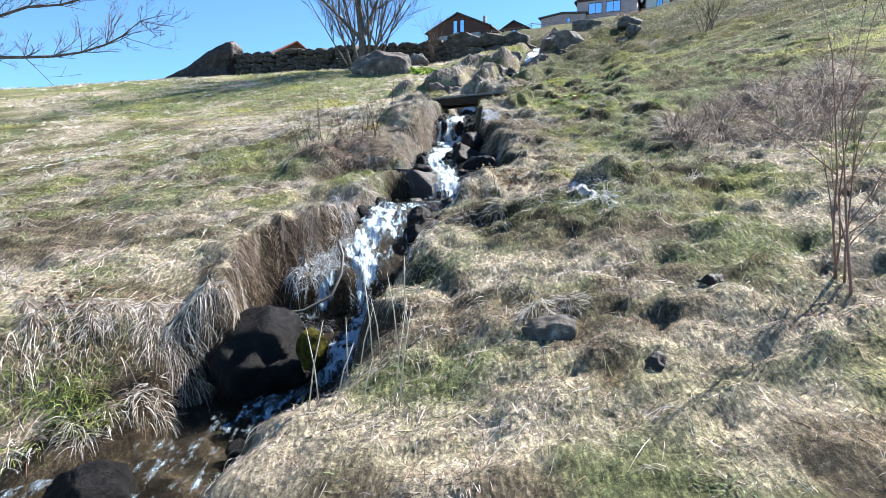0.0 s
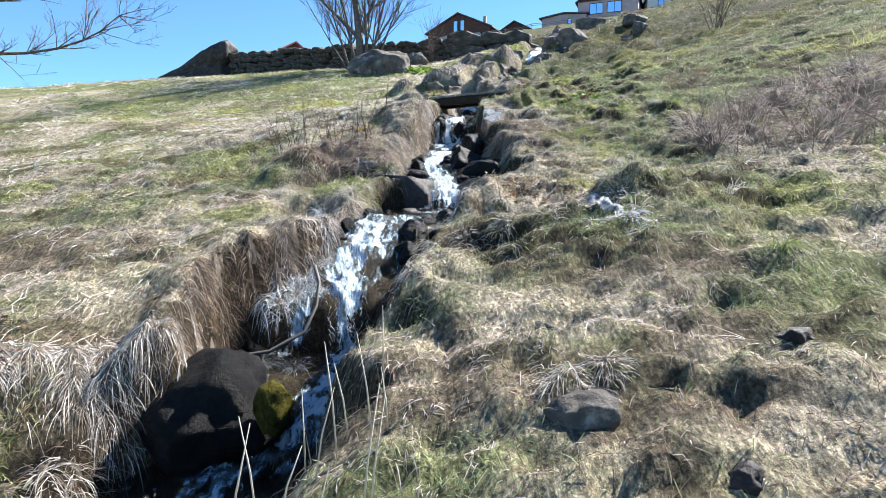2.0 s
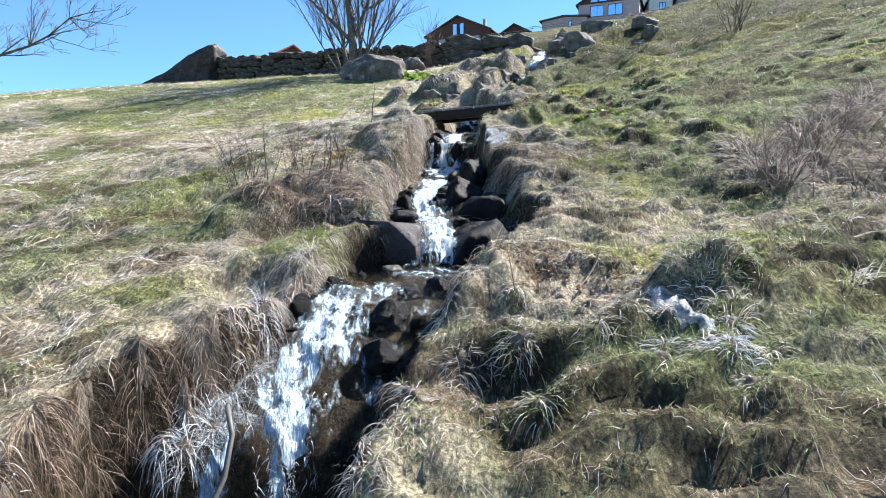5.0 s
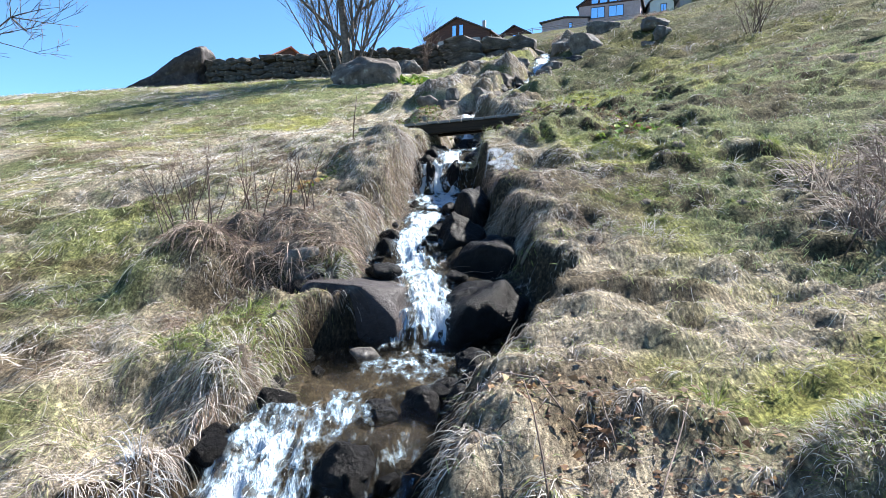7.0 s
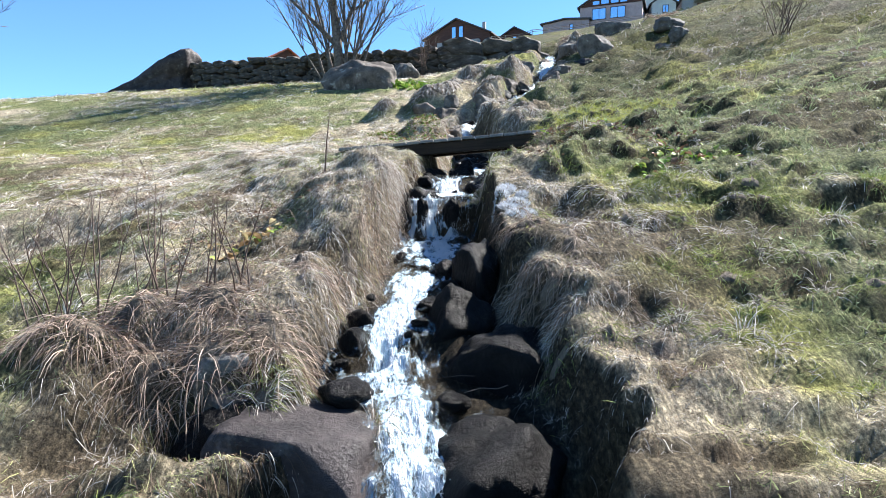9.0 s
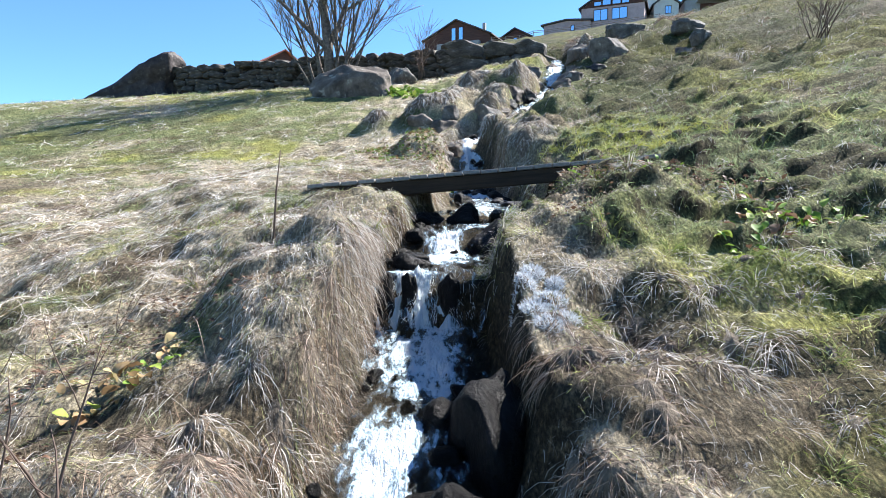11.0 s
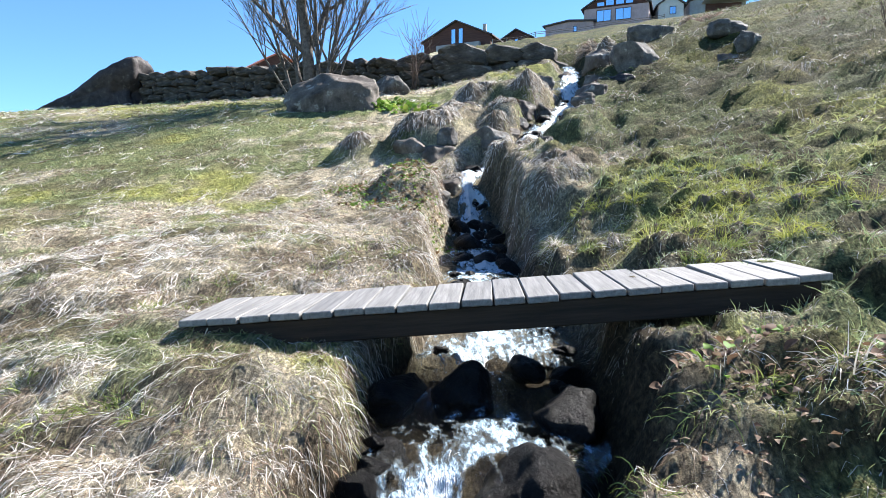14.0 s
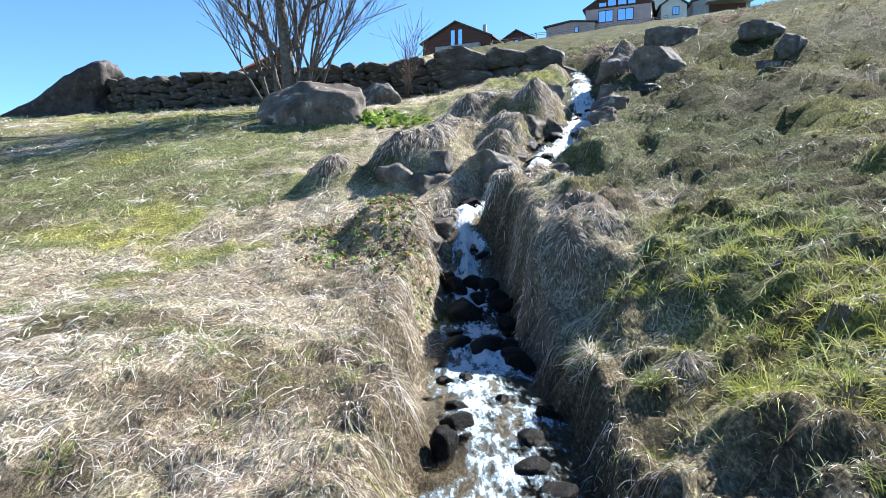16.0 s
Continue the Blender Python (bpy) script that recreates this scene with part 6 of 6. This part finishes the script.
    for k, (x, y) in enumerate(((1.3, 5.3), (1.48, 5.45), (1.25, 5.6), (1.42, 5.75), (1.2, 5.95), (1.36, 5.2), (1.55, 5.25), (1.15, 5.4))):
        tussock(x, y, 0.1, 160, 0.1, frosted if k % 2 else pale, "short straw crusted with ice beside the seep", MAT_ICE_GRASS, 1500 + k, 1.8, 0.004, "icy_grass", rise=1.0)
    rb = random.Random(53)
    for k in range(46):
        y = rb.uniform(9.3, 11.6)
        x = float(stream_at(y)[0]) + rb.uniform(1.0 if y < 10.6 else 0.75, 1.6)
        tussock(x, y, rb.uniform(0.08, 0.16), 170, rb.uniform(0.16, 0.34), (shade_brown, aged, bracken, shade_brown)[k % 4], "long straw hanging down the steep bank by the fall", MAT_STRAW, 1600 + k, 3.2, 0.003, rise=0.7, name="hanging_straw")
    for k in range(26):
        x, y = rb.uniform(1.6, 3.2), rb.uniform(9.2, 11.8)
        tussock(x, y, rb.uniform(0.08, 0.16), 170, rb.uniform(0.07, 0.13), (fresh, rusty_green)[k % 2], "soft green grass tuft on the slope by the fall", MAT_GREEN, 1700 + k, 1.6, 0.0038, rise=1.4, name="grass_tuft")
    rb = random.Random(52)
    for k in range(40):
        x, y = rb.uniform(-0.1, 1.4), rb.uniform(4.9, 6.9)
        tussock(x, y, rb.uniform(0.07, 0.14), 130, rb.uniform(0.08, 0.16), (pale, aged, rusty, rusty_green)[k % 4], "short ragged tuft of pale straw beside the lower fall", MAT_STRAW, 1400 + k, 2.6, 0.003, rise=0.9)
    rt = random.Random(77)
    for k in range(40):
        x, y = rt.uniform(0.9, 3.2), rt.uniform(9.0, 14.2)
        tussock(x, y, rt.uniform(0.07, 0.15), 130, rt.uniform(0.1, 0.2), (rusty_green, fresh, rushes, aged)[k % 4], "ragged tuft of straw and green grass on the steep bank", MAT_STRAW, 1000 + k, 2.4, 0.004, rise=1.2, name="grass_tuft")


MAT_ICE_GRASS = blade_material("iced_blades", 0.6)
build_tufts()


def leaf_mesh(rng, x, y, n, spread, size, colours, tilt=0.9):
    """Broad pointed leaves, each of six corners, folded along the rib."""
    a = rng.random(n) * 6.283
    q = rng.random(n) ** 0.7 * spread
    px, py = x + np.cos(a) * q, y + np.sin(a) * q
    o = np.stack([px, py, terrain(px, py) + rng.uniform(0.005, 0.045, n)], -1)
    h = rng.random(n) * 6.283
    e = rng.uniform(-0.2, tilt, n)
    d = np.stack([np.cos(h) * np.cos(e), np.sin(h) * np.cos(e), np.sin(e)], -1)
    w = np.cross(d, rng.normal(0, 0.5, (n, 3)) + np.array([0, 0, 1.0]))
    w /= np.linalg.norm(w, axis=1, keepdims=True)
    up = np.cross(w, d)
    L = (size * rng.uniform(0.5, 1.2, n))[:, None]
    W = L * rng.uniform(0.22, 0.36, (n, 1))
    m0, m1, tip = o, o + d * L * 0.5 + up * L * 0.06, o + d * L - up * L * 0.12
    l1, r1 = o + d * L * 0.4 + w * W + up * L * 0.12, o + d * L * 0.4 - w * W + up * L * 0.12
    V = np.stack([m0, l1, m1, r1, tip], 1).reshape(-1, 3)
    b = np.arange(n)[:, None] * 5
    quads = np.concatenate([b + np.array([[0, 2, 4, 1]]), b + np.array([[0, 3, 4, 2]])], 0)
    col = np.array(colours)[rng.integers(0, len(colours), n)] * rng.uniform(0.7, 1.25, (n, 1))
    return V, quads, np.repeat(col, 5, axis=0)


GREENS = [(0.10, 0.19, 0.03), (0.17, 0.27, 0.05), (0.26, 0.33, 0.07)]
TANS = [(0.42, 0.33, 0.17), (0.36, 0.25, 0.13), (0.24, 0.15, 0.08)]
BROWNS = [(0.13, 0.075, 0.048), (0.17, 0.105, 0.068), (0.08, 0.052, 0.04), (0.24, 0.17, 0.12)]


def leaves(x, y, n, spread, size, colours, label, seed, name="leafy_plant", category="plant", tilt=0.9):
    V, q, c = leaf_mesh(np.random.default_rng(seed), x, y, n, spread, size, colours, tilt)
    ob = new(name, raw_mesh(name, V, q, MAT_LEAF, c, smooth=False))
    return tagged(ob, label, category, kind="stuff")


def one_leaf(colour, seed):
    rng = np.random.default_rng(seed)
    us, vs = np.linspace(0, 1, 5), np.array([-1, 0, 1.0])
    U, W = np.meshgrid(us, vs, indexing="ij")
    half = 0.34 * np.sin(np.pi * np.clip(U, 0.04, 0.98)) ** 0.7
    X, Y = U, W * half
    Z = 0.16 * np.abs(W) * half * 2 - 0.35 * U ** 2 + 0.3 * U + 0.05 * rng.normal(0, 1, U.shape)
    i = (np.arange(4)[:, None] * 3 + np.arange(2)[None]).ravel()
    quads = np.stack([i, i + 1, i + 4, i + 3], -1)
    cols = np.array(colour)[None] * rng.uniform(0.8, 1.2, (15, 1))
    return raw_mesh("leaf", np.stack([X, Y, Z], -1).reshape(-1, 3), quads, MAT_LEAF, cols)


LEAF_MESHES = {}


def leafy(x, y, n, spread, size, colours, label, seed):
    rs = random.Random(seed)
    base = empty("leafy_plant", pose(x, y, tz(x, y)), label, "plant")
    for k in range(n):
        c = rs.choice(colours)
        key = (c, rs.randint(0, 2))
        if key not in LEAF_MESHES:
            LEAF_MESHES[key] = one_leaf(c, len(LEAF_MESHES))
        a, q = rs.uniform(0, 6.283), rs.random() ** 0.7 * spread
        px, py = math.cos(a) * q, math.sin(a) * q
        o = new("leaf", LEAF_MESHES[key])
        o.parent = base
        sz = size * rs.uniform(0.6, 1.3)
        o.matrix_basis = pose(px, py, tz(x + px, y + py) - tz(x, y) + rs.uniform(0.0, 0.05), rs.uniform(-40, 40), -rs.uniform(-15, 55), math.degrees(a) + rs.uniform(-50, 50)) @ Matrix.Diagonal((sz, sz, sz, 1))


def build_leaves():
    for k, (x, y) in enumerate(((-1.5, 10.9), (-1.25, 11.05))):
        leafy(x, y, 24, 0.2, 0.085, GREENS[1:] + TANS * 2, "wilting dock plant with green and brown leaves", 1 + k)
    for k, (x, y) in enumerate(((2.45, 12.0), (2.75, 12.4), (3.1, 12.3), (2.2, 13.4), (2.5, 13.8), (1.6, 13.7), (1.95, 14.0), (2.9, 13.0))):
        leafy(x, y, 30, 0.24, 0.085 if y < 13 else 0.06, GREENS + GREENS + BROWNS[:2] if y < 13 else GREENS[:2] + BROWNS * 2, "low leafy dock plant in the green bank", 10 + k)
    for k, (x, y) in enumerate(((0.72, 6.3), (0.95, 6.5), (0.6, 6.6), (1.15, 6.2))):
        leaves(x, y, 45, 0.26, 0.05, BROWNS + TANS[1:], "drift of brown dead leaves on the bank", 30 + k, "leaf_litter", "dead leaves", 0.35)
    for k, (x, y) in enumerate(((-2.7, 4.3), (-2.9, 4.6), (-1.6, 10.3), (2.6, 13.3), (2.9, 13.6), (-1.9, 11.2))):
        leaves(x, y, 90, 0.28, 0.05, BROWNS, "drift of brown dead leaves on the bank", 40 + k, "leaf_litter", "dead leaves", 0.35)
    for k, (x, y) in enumerate(((-1.5, 11.6), (-1.2, 11.9), (-1.7, 12.1), (-0.95, 11.4), (-1.9, 11.7), (1.5, 13.2), (1.8, 13.5), (1.35, 12.6))):
        leaves(x, y, 70, 0.3, 0.042, BROWNS, "drift of brown dead leaves on the bank", 70 + k, "leaf_litter", "dead leaves", 0.35)
    for k, (x, y) in enumerate(((-0.1, 21.6), (-0.3, 22.4), (0.05, 20.9), (-0.6, 21.9), (-0.1, 22.8), (-0.8, 21.2), (-1.2, 22.2), (0.3, 20.5))):
        leaves(x, y, 190, 0.55, 0.08, GREENS[:2] * 2 + BROWNS[:3] + TANS[1:], "low bramble patch with small green leaves", 50 + k, "bramble")
    for k, (x, y) in enumerate(((-1.0, 29.8), (-0.5, 29.2), (-1.4, 30.4))):
        leafy(x, y, 60, 0.7, 0.2, GREENS, "patch of bright green leaves below the rock", 60 + k)


build_leaves()


def build_stalks():
    rs = random.Random(21)
    for k in range(15):
        x, y = rs.uniform(-0.62, -0.12), rs.uniform(2.5, 3.7)
        h, lx, ly = rs.uniform(0.25, 0.5), rs.uniform(-0.08, 0.08), rs.uniform(-0.05, 0.05)
        ob = new("dead_stalk", mesh_of("dead_stalk", tube([(0, 0, -0.03), (lx * 0.4, ly * 0.4, h * 0.5), (lx, ly, h)], [0.004, 0.0035, 0.0015], 5), MAT_STALK, True))
        ob.matrix_world = pose(x, y, tz(x, y))
        tagged(ob, "thin pale dead stalk standing in the grass", "stalk", "dead stalks by the pool")
    for k in range(16):
        x, y = rs.choice(((0.6, 6.2), (0.55, 9.6), (0.9, 10.7), (-1.4, 11.3), (2.0, 13.3), (-0.3, 4.2)))
        x, y = x + rs.uniform(-0.3, 0.3), y + rs.uniform(-0.3, 0.3)
        ln, a = rs.uniform(0.3, 0.7), rs.uniform(0, 6.283)
        pts = []
        for q in range(5):
            f = q / 4
            px, py = x + math.cos(a) * ln * f, y + math.sin(a) * ln * f
            pts.append((px, py, tz(px, py) + 0.03 + 0.05 * math.sin(f * 3.1)))
        ob = new("fallen_twig", mesh_of("fallen_twig", tube(pts, [0.0035, 0.0035, 0.003, 0.0025, 0.0015], 5), MAT_BRAMBLE if k % 3 else MAT_TWIG, True))
        tagged(ob, "bare dry twig lying on the grass", "twig", "fallen twigs")


MAT_STALK = plain_material("pale_stalk", (0.50, 0.43, 0.33), 0.7)
build_stalks()


def build_ice():
    X, Y = np.meshgrid(np.linspace(-0.2, 0.2, 24), np.linspace(0, 1.0, 40))
    X = X * (1.35 - 0.5 * Y)
    px, py = 1.4 + X - 0.2 * Y, 5.18 + Y
    edge = 1 - (X / (0.03 + 0.12 * fbm(px * 7, py * 7, 92, 3))) ** 2 - ((Y - 0.4) / 0.33) ** 4
    row = np.convolve(np.pad(terrain(px, py).mean(1), 5, mode="edge"), np.ones(11) / 11, "valid")[:, None]
    Z = 0.5 * row + 0.5 * terrain(px, py) - 0.035 + 0.06 * np.clip(edge, -1.5, 1) + 0.16 * (fbm(px * 13, py * 13, 91, 4) - 0.5)
    i = (np.arange(39)[:, None] * 24 + np.arange(23)[None]).ravel()
    q = np.stack([i, i + 1, i + 25, i + 24], -1)
    ob = new("ice_sheet", raw_mesh("ice_sheet", np.stack([px, py, Z], -1).reshape(-1, 3), q, MAT_ICE))
    tagged(ob, "rough sheet of white ice on a frozen seep", "ice")


build_ice()


# ---- stones in the meadow ----
def build_meadow_stones():
    spots = [(0.56, 3.17, 0.12), (0.68, 3.24, 0.09), (0.55, 3.9, 0.08), (1.25, 3.85, 0.12), (1.6, 3.5, 0.1), (1.0, 2.75, 0.08),
             (-0.95, 9.35, 0.17), (5.2, 27.5, 0.35), (8.1, 34.5, 0.35), (6.4, 33.5, 0.4)]
    for k, (x, y, r) in enumerate(spots):
        rock(x, y, tz(x, y) - r * 0.5, r * 1.3, r, r * 0.9, 60 + k, MAT_BLOCK if k % 3 else MAT_WALL, "grey stone half sunk in the meadow turf", turn=k * 50, tilt=k * 7 % 25, sub=4, blocky=0.8, rough=0.3, group="stones in the meadow", name="stone")


build_meadow_stones()
